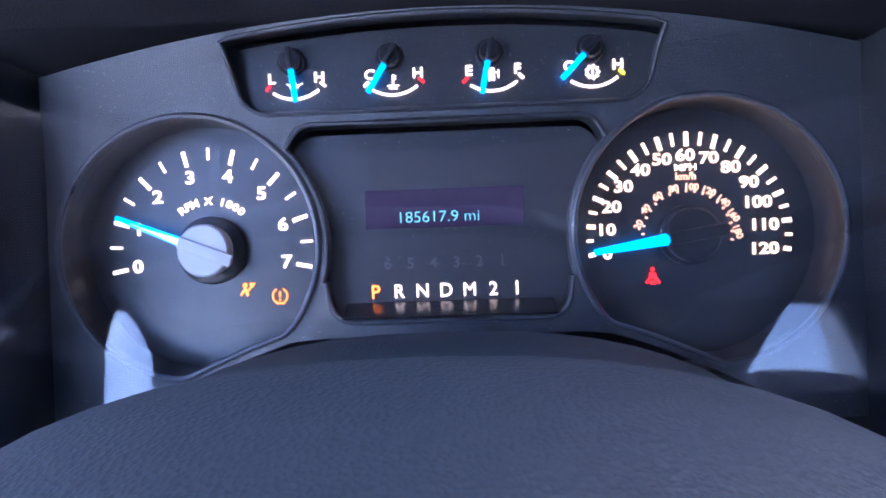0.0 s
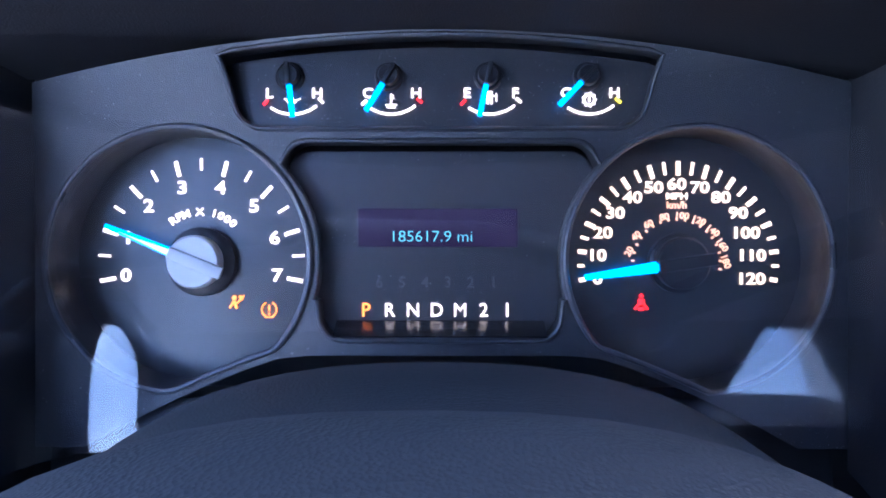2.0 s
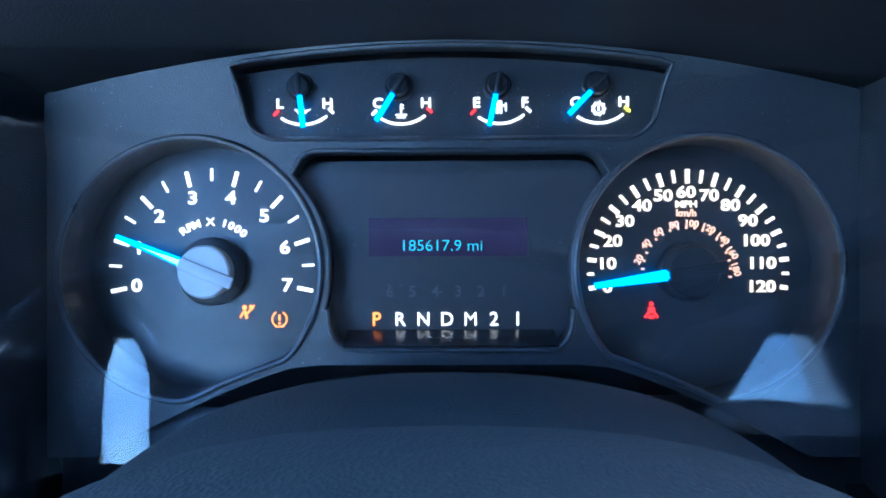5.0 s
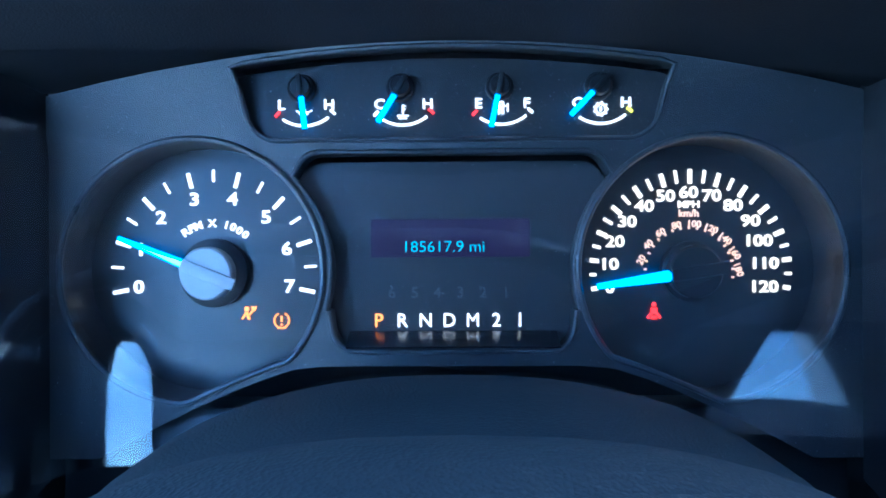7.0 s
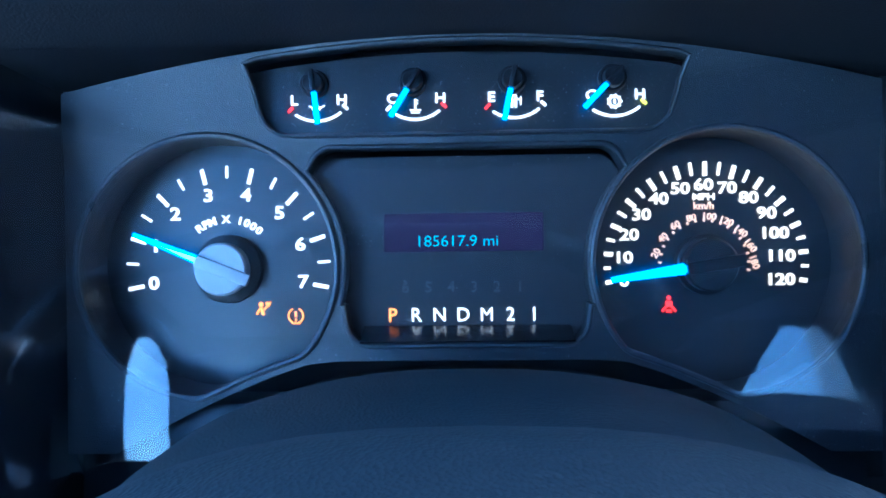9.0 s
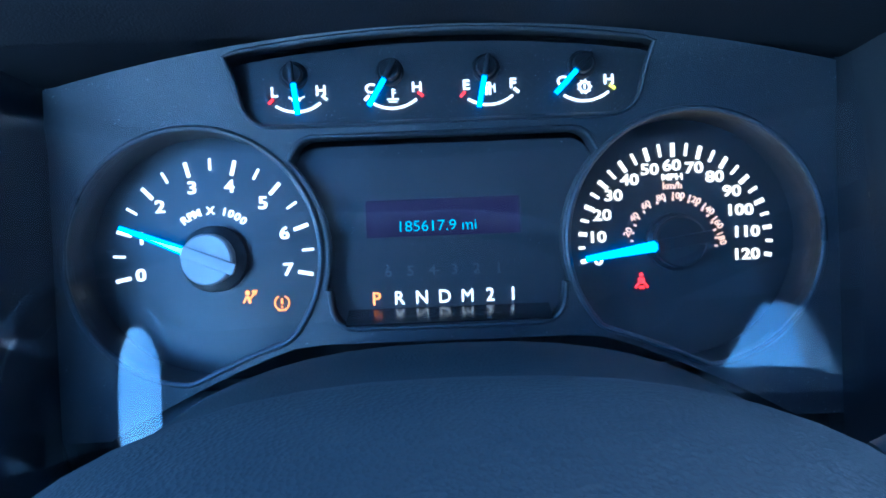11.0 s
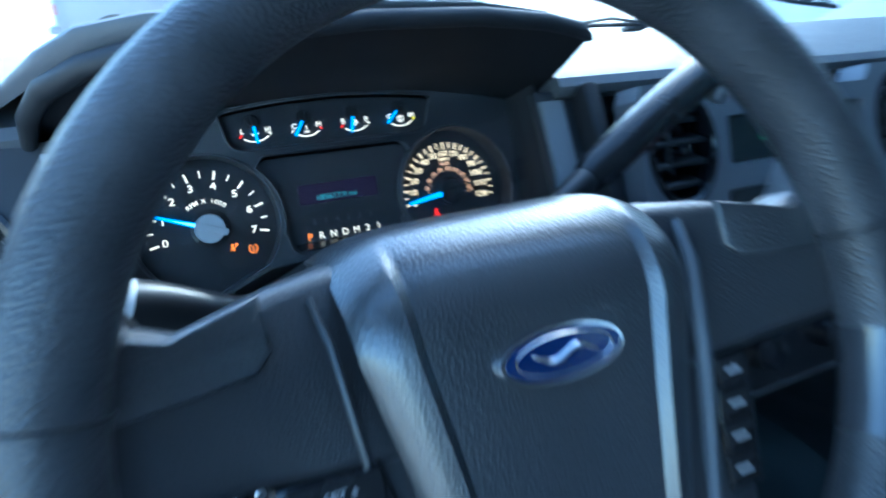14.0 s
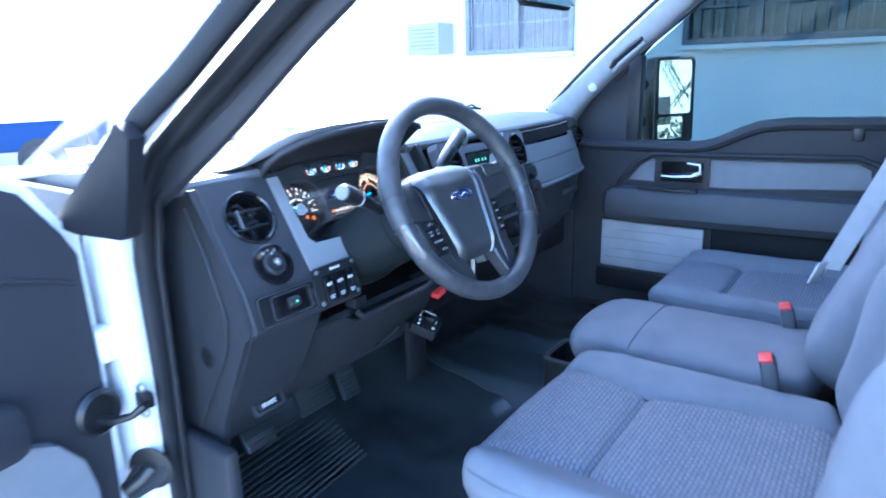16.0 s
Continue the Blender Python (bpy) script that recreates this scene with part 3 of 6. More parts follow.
# four small gauges in their pod
pod = part("gauge_pod", plate([(x * 1.01, y - 0.001) for x, y in pod_hole], [], 0.009, 0.012, PODF), DUSTY, cluster, "shallow black pod of four small gauges", smooth=False)
part("pod_wall", well(pod_hole, 0.017, 0.021), PLATE, pod)
SMALL = (("L", "H", 276, RED, LIT), ("C", "H", 238, LIT, RED), ("E", "F", 258, RED, LIT), ("C", "H", 226, LIT, YELLOW))
for i, (lo, hi, a, c0, c1) in enumerate(SMALL):
    gx, gy = -0.0654 + 0.0431 * i, 0.0765
    g = part("small_gauge", lathe([(0.0062, 0.012), (0.0062, 0.0132), (0.0055, 0.014)], on_pod(gx, gy), 24), HUBDARK, pod, "small gauge with lit blue pointer")
    for ch, sx in ((lo, -1), (hi, 1)):
        lettering("letter", ch, 0.0060, LIT, pod, on_pod(gx + 0.0105 * sx + 0.0014, gy - 0.0072, 0.0127), wide=1.15)
    bm = tube([on_pod(gx, gy) @ Vector((x, y, 0.0127)) for x, y in arcpts(0.001, 0.0006, 0.0168, 236, 309, 14)], 0.00065, 6)
    part("scale_arc", bm, LIT, pod, smooth=False)
    for a2, c in ((225, c0), (319, c1)):
        tick(gx + 0.001, gy + 0.0006, a2, 0.0150, 0.0180, 0.0127, 0.0012, c, pod, base=on_pod)
    m = on_pod(gx, gy, 0.012, a)
    part("hub", lathe([(0.0045, 0.001), (0.0045, 0.0045), (0.004, 0.0052)], m, 24), HUBDARK, g)
    part("grip_bar", box((-0.0005, 0, 0.0055), (0.0095, 0.0022, 0.0016), 0.0004), HUBDARK, g, at=m)
    part("pointer", box((0.0112, 0, 0.0040), (0.0140, 0.0023, 0.0014), 0.0003), NEEDLE, g, "lit blue pointer", at=m)
    if i == 0:
        lamp("oil_can_sign", [("line", -0.7, 0, 0.5, 0, 0.25), ("line", 0.5, 0.1, 1.1, 0.4, 0.1), ("line", -0.7, 0.1, -1.1, 0.35, 0.1), ("line", -0.2, 0.3, 0.2, 0.45, 0.1)], gx + 0.001, gy - 0.0106, 0.0032, LIT, pod, w=0.0126, base=on_pod)
    if i == 1:
        lamp("coolant_sign", [("line", 0, -0.4, 0, 0.9, 0.13), ("line", 0, 0.7, 0.4, 0.7, 0.09), ("line", 0, 0.3, 0.4, 0.3, 0.09), ("line", -0.8, -0.6, 0.8, -0.6, 0.11), ("line", -0.6, -0.95, 0.6, -0.95, 0.1)], gx + 0.001, gy - 0.0102, 0.0032, LIT, pod, w=0.0126, base=on_pod)
    if i == 2:
        lamp("fuel_pump_sign", [("line", -0.3, -0.8, -0.3, 0.7, 0.16), ("line", 0.15, -0.8, 0.15, 0.7, 0.16), ("line", -0.3, 0.75, 0.15, 0.75, 0.1), ("line", -0.3, 0.0, 0.15, 0.0, 0.16), ("line", 0.15, 0.3, 0.75, 0.1, 0.09), ("line", 0.75, 0.5, 0.75, -0.5, 0.1)], gx + 0.001, gy - 0.0089, 0.0036, LIT, pod, w=0.0126, base=on_pod)
    if i == 3:
        lamp("gearbox_sign", [("arc", 0, 0, 0.75, 0, 359, 0.2), ("line", 0, -0.3, 0, 0.35, 0.16)] + [("line", 0.85 * math.cos(k), 0.85 * math.sin(k), 1.05 * math.cos(k), 1.05 * math.sin(k), 0.12) for k in span(0, 5.6, 9)], gx + 0.001, gy - 0.0099, 0.0032, LIT, pod, w=0.0126, base=on_pod)

# middle display and gear row
midp = part("display_panel", plate([(x * 1.04, y - 0.001) for x, y in mid_hole], [], -0.003, 0.0, MIDF), DUSTY, cluster, "dusty black middle panel", smooth=False)
part("panel_wall", well(mid_hole, 0.010, 0.021), DUSTY, midp)
part("screen", plate([(-0.0372, 0.0025), (0.0352, 0.0025), (0.0352, 0.0200), (-0.0372, 0.0200)], [], -0.001, 0.0006, MIDF), LCDBG, midp, "purple-black text display", smooth=False)
lettering("screen_text", "185617.9 mi", 0.0072, LCDTX, midp, on_mid(-0.004, 0.0071, 0.0008), 0.0001, wide=1.06, bold=-0.012)
for i, ch in enumerate("PRNDM21"):
    u = -0.0338 + i * 0.01073
    lettering("gear_letter", ch, 0.0088, AMBER if i == 0 else LIT, midp, on_mid(u, -0.0265, 0.0006), 0.0002, wide=0.95, bold=0.0 if ch == "M" else 0.006)
for i, ch in enumerate("654321"):
    lettering("gear_digit", ch, 0.0072, FAINT, midp, on_mid(-0.0277 + i * 0.0104, -0.0138, 0.0006), 0.0001)
part("panel_ledge", sheet(lambda u, v: MIDF @ Vector((u, -0.0315 - 0.0056 * v, 0.0006 + 0.011 * v)), span(-0.0470, 0.0470, 12), [0, 1], 0.0006), LEDGE, midp, "glossy sloped ledge under the gear letters")
part("panel_lip", tube([MIDF @ Vector((x, y, 0.001)) for x, y in [(-0.044, -0.0365), (-0.02, -0.0372), (0.02, -0.0372), (0.036, -0.0360), (0.044, -0.031)]], 0.0005, 6), PLATE, midp)

part("pod_lip", strip_ring(pod_hole, 0.0222, 0.0011), PLATE, pod)
part("panel_edge", strip_ring(mid_hole, 0.0222, 0.0012), PLATE, midp)

# clear curved cover
def lens_face(u, z):
    """A hollow sheet that leans back over the dials; a ridge added at its lower left mirrors the sky as a bright wedge.
    """
    d, x = z - 1.255, -u
    dish = 0.25 * u * u if u > 0 else 0.28 * (min(x, 0.065) ** 2 / 0.13 + max(0.0, x - 0.065))
    b = max(0.0, min(1.0, (0.015 - d) / 0.042))
    # added bump, shaped only to place the left bright reflection
    ridge = 0.0067 * b * b * (3 - 2 * b) * math.exp(-((u + 0.1285) / 0.016) ** 2)
    return (u, -0.030 - dish + (0.53 - (0.2 if u > 0 else -0.1) * u) * d + 0.005 * (d / 0.08) ** 2 + ridge, z)


cover = part("lens", sheet(lens_face, span(-0.170, 0.170, 69), span(1.206, 1.345, 31), 0.0015), LENS, cluster, "clear scratched plastic cover")
cover.visible_shadow = False

# ---- steering wheel ----
WT = 26.7
WC = Vector((-0.005, -0.3254, 1.2869))
CM = pose(*WC, 90 - WT, 0, 0)                      # the column: local x right, y up, z towards the driver
WM = CM @ pose(0.0, 0.0, 0.0, 0, -3.0, 0)          # the wheel, turned a little on the column
wheel = thing("steering_wheel", "worn dark grey steering wheel with four spokes and blue oval badge", "steering wheel", Matrix.Translation(WC))
RM, RT = 0.1785, 0.0165


def wpt(x, y, z=0.0):
    return WM @ Vector((x, y, z))


bm = bmesh.new()
rings = []
for k in range(96):
    a = 2 * math.pi * k / 96
    swell = 1.0 + 0.10 * max(0, math.cos(a - 2.75)) ** 8 + 0.10 * max(0, math.cos(a - 0.39)) ** 8
    rings.append([wpt((RM + RT * swell * math.cos(b)) * math.cos(a), (RM + RT * swell * math.cos(b)) * math.sin(a), 0.004 + 1.08 * RT * swell * math.sin(b)) for b in [2 * math.pi * j / 16 for j in range(16)]])
part("rim", loft(bm, rings, loop=True), RIMM, wheel, "worn grained rubber rim")
for a0 in (170, 10):
    rr = [wpt((RM + (RT + 0.0006) * 1.08 * math.cos(b)) * math.cos(radians(a0)), (RM + (RT + 0.0006) * 1.08 * math.cos(b)) * math.sin(radians(a0)), 0.004 + 1.14 * RT * math.sin(b)) for b in [2 * math.pi * j / 20 for j in range(20)]]
    part("rim_seam", tube(rr, 0.0009, 6, loop=True), BLACK, wheel)


def slab(outline, z0, z1, bevel=0.003, crown=0.0):
    """A bevelled slab in the wheel's plane; crown lifts its middle."""
    bm = plate(outline, [], z0, z1)
    es = [e for e in bm.edges if all(abs(v.co.z - z1) < 1e-5 for v in e.verts) and sum(abs(f.normal.z) < 0.5 for f in e.link_faces) == 1]
    bmesh.ops.bevel(bm, geom=es, offset=bevel, segments=3, affect="EDGES", profile=0.5)
    bmesh.ops.transform(bm, matrix=WM, verts=bm.verts)
    return bm


# hub pad, crowned, with two raised side bands
HX = 0.006


def pad_face(u, s):
    """The pad rises straight from its foot, then rolls over the top away from the driver."""
    a = max(0.0, (s - 0.020) / 0.048) * math.pi / 2
    v = s if s < 0.020 else 0.020 + 0.056 * math.sin(a)
    half = interp([(-0.112, 0.051), (-0.105, 0.0565), (-0.08, 0.060), (-0.02, 0.072), (0.020, 0.081), (0.068, 0.087)], s)
    z = -0.006 - 0.012 * abs(u) ** 6 - 0.062 * (1 - math.cos(a)) - 0.014 * max(0.0, (-s - 0.075) / 0.037) ** 2
    z -= 0.0055 * max(0.0, min(1.0, (0.74 - abs(u)) / 0.055)) * max(0.0, min(1.0, (0.056 - s) / 0.024))
    return wpt(HX + u * half, v - 0.010 * abs(u) ** 5 * math.sin(a), z)


part("hub_pad", sheet(pad_face, span(-1, 1, 101), span(-0.112, 0.020, 22)[:-1] + span(0.020, 0.068, 17), 0.02), WHEEL, wheel, "grained grey rubber airbag cover")
BG = WM @ Matrix.Translation((HX + 0.003, 0.006, -0.0325))
badge = part("badge", lathe([(0.026, 0.0190), (0.030, 0.0205), (0.0308, 0.0235), (0.0300, 0.0250)], BG @ Matrix.Diagonal((1, 0.40, 1, 1)), 48), CHROME, wheel, "oval badge with chrome edge")
part("badge_field", lathe([(0.0285, 0.0240), (0.0280, 0.0254), (0.015, 0.0258)], BG @ Matrix.Diagonal((1, 0.37, 1, 1)), 48), BADGE, badge, "blue enamel field")
part("badge_line", tube([BG @ Vector((0.0235 * math.cos(k), 0.0082 * math.sin(k), 0.0258)) for k in span(0, 6.1, 40)], 0.0005, 6, loop=True), CHROME, badge, "thin silver oval line")
part("badge_stroke", tube([BG @ Vector((x, 0.0022 * math.sin(x * 260), 0.0258)) for x in span(-0.016, 0.016, 24)], [0.0006 + 0.0011 * math.sin(math.pi * k / 23) for k in range(24)], 8), CHROME, badge, "plain silver mark")



def bowed(bm, sgn):
    """Lets a spoke rise from the hub to the rim."""
    for v in bm.verts:
        q = WM.inverted() @ v.co
        q.z += 0.017 * max(0.0, (abs(q.x - HX * 0.5) - 0.118) / 0.052) + 0.014 * max(0.0, (-q.y - 0.09) / 0.06)
        ax = abs(q.x - HX * 0.5)
        q.z -= 0.014 * min(1.0, max(0.0, (0.122 - ax) / 0.035)) * max(0.0, (q.y - 0.010) / 0.042) ** 1.5
        v.co = WM @ q
    return bm


def spoke(sgn):
    """Upper arm from the hub to the rim with its thumb patch, and the lower arm."""
    X = lambda pts: [(HX + x * sgn, y) for x, y in pts]
    o = X([(0.055, 0.062), (0.085, 0.063), (0.110, 0.058), (0.145, 0.048), (0.157, 0.053), (0.166, 0.070), (0.176, 0.050), (0.180, 0.020), (0.176, -0.012), (0.166, -0.012), (0.150, -0.015), (0.125, -0.018), (0.105, -0.022), (0.060, -0.024)])
    part("upper_spoke", bowed(slab(o, -0.048, -0.0215, 0.009), sgn), SPOKE, wheel, "smooth dark grey spoke")
    p = X([(0.113, 0.056), (0.130, 0.051), (0.146, 0.046), (0.158, 0.050), (0.167, 0.040), (0.170, 0.022), (0.140, 0.024), (0.119, 0.026), (0.112, 0.033)])
    part("thumb_patch", bowed(slab(p, -0.0235, -0.0195, 0.002), sgn), WHEEL, wheel, "grained thumb patch")
    o = X([(0.055, -0.015), (0.124, -0.018), (0.119, -0.060), (0.112, -0.105), (0.110, -0.128), (0.096, -0.146), (0.070, -0.160), (0.046, -0.164), (0.042, -0.130), (0.044, -0.095), (0.050, -0.06)])
    if sgn > 0:
        o = [(HX + 0.055 + (x - HX - 0.055) * 0.84, y) for x, y in o]
    part("lower_spoke", bowed(slab(o, -0.052, -0.0245, 0.006), sgn), SPOKE, wheel, "smooth dark grey lower spoke")
    k = 0.4 if sgn < 0 else 0.85
    part("inner_band", tube([wpt(HX + x * sgn, y, z - 0.0075) for x, y, z in ((0.094, 0.050, -0.024), (0.090, 0.030, -0.015), (0.086, -0.01, -0.014), (0.082, -0.05, -0.016), (0.075, -0.092, -0.016), (0.066, -0.125, -0.010), (0.056, -0.155, -0.006))], [r * k for r in (0.003, 0.0045, 0.005, 0.005, 0.0045, 0.004, 0.003)], 8), SPOKE if sgn < 0 else EDGE, wheel, "bevelled grey band")
    part("rim_sleeve", loft(bmesh.new(), [[wpt(sgn * (RM + RT * 1.035 * math.cos(b)) * math.cos(radians(a)), (RM + RT * 1.035 * math.cos(b)) * math.sin(radians(a)), 0.004 + 1.12 * RT * math.sin(b)) for b in [2 * math.pi * j / 16 for j in range(16)]] for a in span(-24, 10, 10)]), SLEEVE, wheel, "smooth polished rim insert")


spoke(-1)
spoke(1)


def keypad(sgn, rows):
    o = [(HX + x * sgn, y) for x, y in ((0.080, -0.0185), (0.122, -0.0185), (0.119, -0.040), (0.112, -0.0850), (0.070, -0.0850), (0.075, -0.040))]
    slim = 1.0 if sgn < 0 else 0.5
    if sgn > 0:
        o = [(HX + 0.087 + (x - HX - 0.072) * slim, y) for x, y in o]
    pad = part("keypad", slab(o, -0.0265, -0.0215, 0.001), GLOSS, wheel, "gloss black button pad")
    for i, texts in enumerate(rows):
        y = -0.0270 - 0.0160 * i
        cx = HX + (0.0995 - 0.0025 * i) * sgn if sgn < 0 else HX + 0.1005 - 0.0016 * i
        part("button", slab(rrect(cx - 0.0190 * slim, y - 0.0072, cx + 0.0190 * slim, y + 0.0072, 0.0015), -0.0220, -0.0196, 0.0008), SATIN, pad)
        for dx, dy, tx, sz in texts:
            lettering("legend", tx, sz * 0.82, LEGEND, pad, WM @ pose(cx + dx, y + dy, -0.0193), 0.0001)


keypad(-1, [[(0, 0, "- SET +", 0.0072)], [(-0.008, 0.0030, "CNCL", 0.0050), (-0.008, -0.0030, "RSM", 0.0050), (0.010, 0.0030, "ON", 0.0050), (0.010, -0.0030, "OFF", 0.0050)], [(0, 0, "INFO RESET", 0.0056)], [(0.006, 0, "SETUP", 0.0058)]])
keypad(1, [[(0, 0, "+", 0.0090)], [(0, 0, "-", 0.0090)], [], []])
for k in range(4):
    part("legend", slab(rrect(HX + 0.0950 - 0.0016 * k, -0.0285 - 0.0160 * k, HX + 0.1040 - 0.0016 * k, -0.0262 - 0.0160 * k, 0.0005), -0.0196, -0.0192, 0.0001), LEGEND, wheel, "unreadable white key mark")
part("hub_back", lathe([(0.056, -0.075), (0.064, -0.06), (0.070, -0.045), (0.06, -0.036)], WM @ Matrix.Translation((HX, -0.015, 0)), 40), BLACK, wheel)

# ---- steering column, stalks and gear lever ----
column = thing("steering_column", "dark plastic steering column with stalk and gear lever", "steering column", Matrix.Translation((0, -0.15, 1.15)))


NEAR = [(0.055, 0.045), (0.075, 0.063), (0.095, 0.0735), (0.115, 0.0788), (0.125, 0.0785), (0.14, 0.074), (0.16, 0.066)]
FAR = [(0.13, 0.066), (0.15, 0.0735), (0.18, 0.0775), (0.20, 0.0785), (0.24, 0.0752), (0.28, 0.0712), (0.31, 0.066)]


def shroud_ring(s, crest, grow=0.0):
    """Cross-section of the shroud s metres ahead of the wheel along the column."""
    top, side, low = interp(crest, s), interp([(0.055, 0.06), (0.09, 0.088), (0.2, 0.104), (0.34, 0.118)], s) + grow, interp([(0.04, 0.046), (0.1, 0.060), (0.34, 0.072)], s) + grow
    out = []
    for k in range(64):
        a = 2 * math.pi * k / 64
        c, q = math.cos(a), math.sin(a)
        x = side * math.copysign(abs(c) ** 0.8, c)
        y = (top if q > 0 else low) * math.copysign(abs(q) ** 0.85, q)
        out.append(CM @ Vector((x + 0.005, y, -s)))
    return out


part("shroud", loft(bmesh.new(), [shroud_ring(s, NEAR) for s in (0.055, 0.06, 0.07, 0.08, 0.09, 0.10, 0.11, 0.118, 0.126, 0.14, 0.16)]), SHROUD, column, "smooth charcoal column shroud")
part("rear_shroud", loft(bmesh.new(), [shroud_ring(s, FAR, 0.002) for s in (0.13, 0.14, 0.15, 0.165, 0.18, 0.19, 0.20, 0.22, 0.24, 0.26, 0.28, 0.30, 0.31)]), SHROUD, column, "grained rear half of the shroud")
part("shroud_collar", tube([Vector(p) for p in shroud_ring(0.308, FAR, 0.004)], 0.004, 6, loop=True), BLACK, column)
stalk = part("turn_stalk", tube([(-0.07, -0.19, 1.255), (-0.11, -0.200, 1.275), (-0.150, -0.210, 1.295), (-0.165, -0.2125, 1.301)], [0.009, 0.0095, 0.0125, 0.0125], 20), BLACK, column, "black turn signal stalk")
part("stalk_tip", tube([(-0.165, -0.2125, 1.301), (-0.168, -0.213, 1.303), (-0.200, -0.217, 1.317), (-0.2045, -0.2175, 1.319), (-0.2065, -0.218, 1.320)], [0.0125, 0.0150, 0.0160, 0.0150, 0.011], 24), BLACK, stalk)
part("stalk_cap", tube([(-0.2058, -0.2178, 1.3196), (-0.2085, -0.2182, 1.3207)], [0.0135, 0.0120], 24), SILVER, stalk, "pale grey end cap")
part("stalk_ring", tube([(-0.160, -0.2117, 1.2988), (-0.1635, -0.212, 1.3004)], 0.0130, 24), PRINT, stalk)
lever = part("gear_lever", tube([(0.065, -0.19, 1.285), (0.090, -0.190, 1.300), (0.120, -0.180, 1.312)], [0.008, 0.0085, 0.010], 16), BLACK, column, "black column gear lever")
part("lever_grip", tube([(0.115, -0.182, 1.310), (0.125, -0.178, 1.314), (0.20, -0.156, 1.345), (0.255, -0.140, 1.366), (0.266, -0.137, 1.370), (0.270, -0.136, 1.372)], [0.010, 0.0135, 0.0150, 0.0155, 0.0135, 0.008], 20), SATIN, lever, "worn black grip")
part("lever_button", box((0.262, -0.148, 1.352), (0.014, 0.012, 0.02), 0.003, (0, 25, 0)), METAL, lever)
part("ignition_barrel", tube([(0.06, -0.245, 1.150), (0.075, -0.275, 1.152)], [0.017, 0.016], 20), BLACK, column, "ignition barrel")
part("key", box((0.060, -0.300, 1.128), (0.0035, 0.009, 0.036), 0.0012), METAL, column, "worn metal key bar")
part("key_ring", tube([(0.060, -0.300 + 0.0055 * math.cos(k), 1.105 + 0.0055 * math.sin(k)) for k in span(0, 5.9, 14)], 0.0018, 6, loop=True), METAL, column)

# ---- dashboard ----
dash = thing("dashboard", "charcoal truck dashboard with satin grey trim", "dashboard", Matrix.Translation((0.44, 0.2, 1.0)))
FP = pose(0, -0.017, 1.335, 90 - 31.4, 0, 0)     # the driver's fascia: local x right, y up the face, z to the driver


def sz(z):
    return (z - 1.335) / 0.854


def fp(x, z, w=0.0):
    return FP @ Vector((x, sz(z), w))


VENT, KNOB = (-0.274, sz(1.272)), (-0.272, sz(1.193))
face = [(-0.345, 0.0), (-0.350, -0.10), (-0.352, -0.205), (-0.178, -0.205), (-0.178, 0.0)]
part("driver_fascia", plate(face, [arcpts(*VENT, 0.046, 0, 352, 46), arcpts(*KNOB, 0.036, 0, 351, 40)], -0.012, 0.0, FP), DASH, dash, "grained charcoal fascia beside the wheel", smooth=False)
# lower lip of the fascia, turning under to the knee panel
LIP = [(1.1605, -0.1225), (1.150, -0.129), (1.125, -0.1365), (1.100, -0.1425), (1.092, -0.140), (1.086, -0.132)]
part("fascia_lip", sheet(lambda x, k: (x, interp(list(enumerate([p[1] for p in LIP])), k), interp(list(enumerate([p[0] for p in LIP])), k)), [-0.352, -0.25, -0.19, -0.10], [5, 4, 3, 2, 1, 0], 0.012), DASH, dash)
KN = [(0.83, 0.020), (0.86, -0.002), (0.90, -0.027), (0.98, -0.075), (1.05, -0.112), (1.088, -0.130)]
part("knee_panel", sheet(lambda x, z: (x, interp(KN, z), z), span(-0.352, -0.197, 5), span(0.83, 1.088, 10), 0.015), DASH, dash, "plain lower knee panel")
part("knee_panel", sheet(lambda x, z: (x, interp(KN, z) + 0.01, z), span(-0.194, 0.235, 10), span(0.86, 1.035, 8), 0.015), DASH, dash, "plain lower knee panel")
part("knee_joint", tube([(-0.1955, interp(KN, z) + 0.002, z) for z in span(0.835, 1.085, 8)], 0.002, 6), BLACK, dash)
# open cubby under the column
bm = box((0.03, -0.02, 1.135), (0.27, 0.10, 0.004))
box((0.03, 0.03, 1.085), (0.27, 0.004, 0.10), bm=bm)
box((0.03, -0.05, 1.032), (0.27, 0.15, 0.004), bm=bm)
part("cubby", bm, BLACK, dash, "open black cubby under the column", smooth=False)
part("cubby_lip", tube([(-0.10, -0.128, 1.05), (-0.085, -0.128, 1.036), (0.12, -0.128, 1.036), (0.2, -0.12, 1.05)], 0.006, 8), DASH, dash)
part("cubby_block", box((-0.075, -0.10, 1.062), (0.035, 0.03, 0.022), 0.004), BLACK, dash)
# left end cap that faces the open door
END = [(y, z) for y, z in ((-0.020, 1.330), (-0.075, 1.24), (-0.120, 1.165), (-0.142, 1.10), (-0.125, 1.085), (-0.030, 0.90), (0.0, 0.80), (0.10, 0.70), (0.16, 0.70), (0.14, 1.0), (0.10, 1.25), (0.05, 1.335))]
EM = Matrix(((0, 0, 1, -0.352), (1, 0, 0, 0), (0, 1, 0, 0), (0, 0, 0, 1)))
part("end_cap", plate(END, [], -0.010, 0.004, EM), DASH, dash, "charcoal end cap", smooth=False)
inner = [(-0.006, 1.300), (-0.05, 1.22), (-0.085, 1.12), (-0.075, 1.06), (0.045, 0.87), (0.10, 0.86), (0.085, 1.05), (0.05, 1.25)]
part("end_cap_cover", plate(inner, [], -0.014, -0.009, EM), DASH, dash, "removable cover", smooth=False)
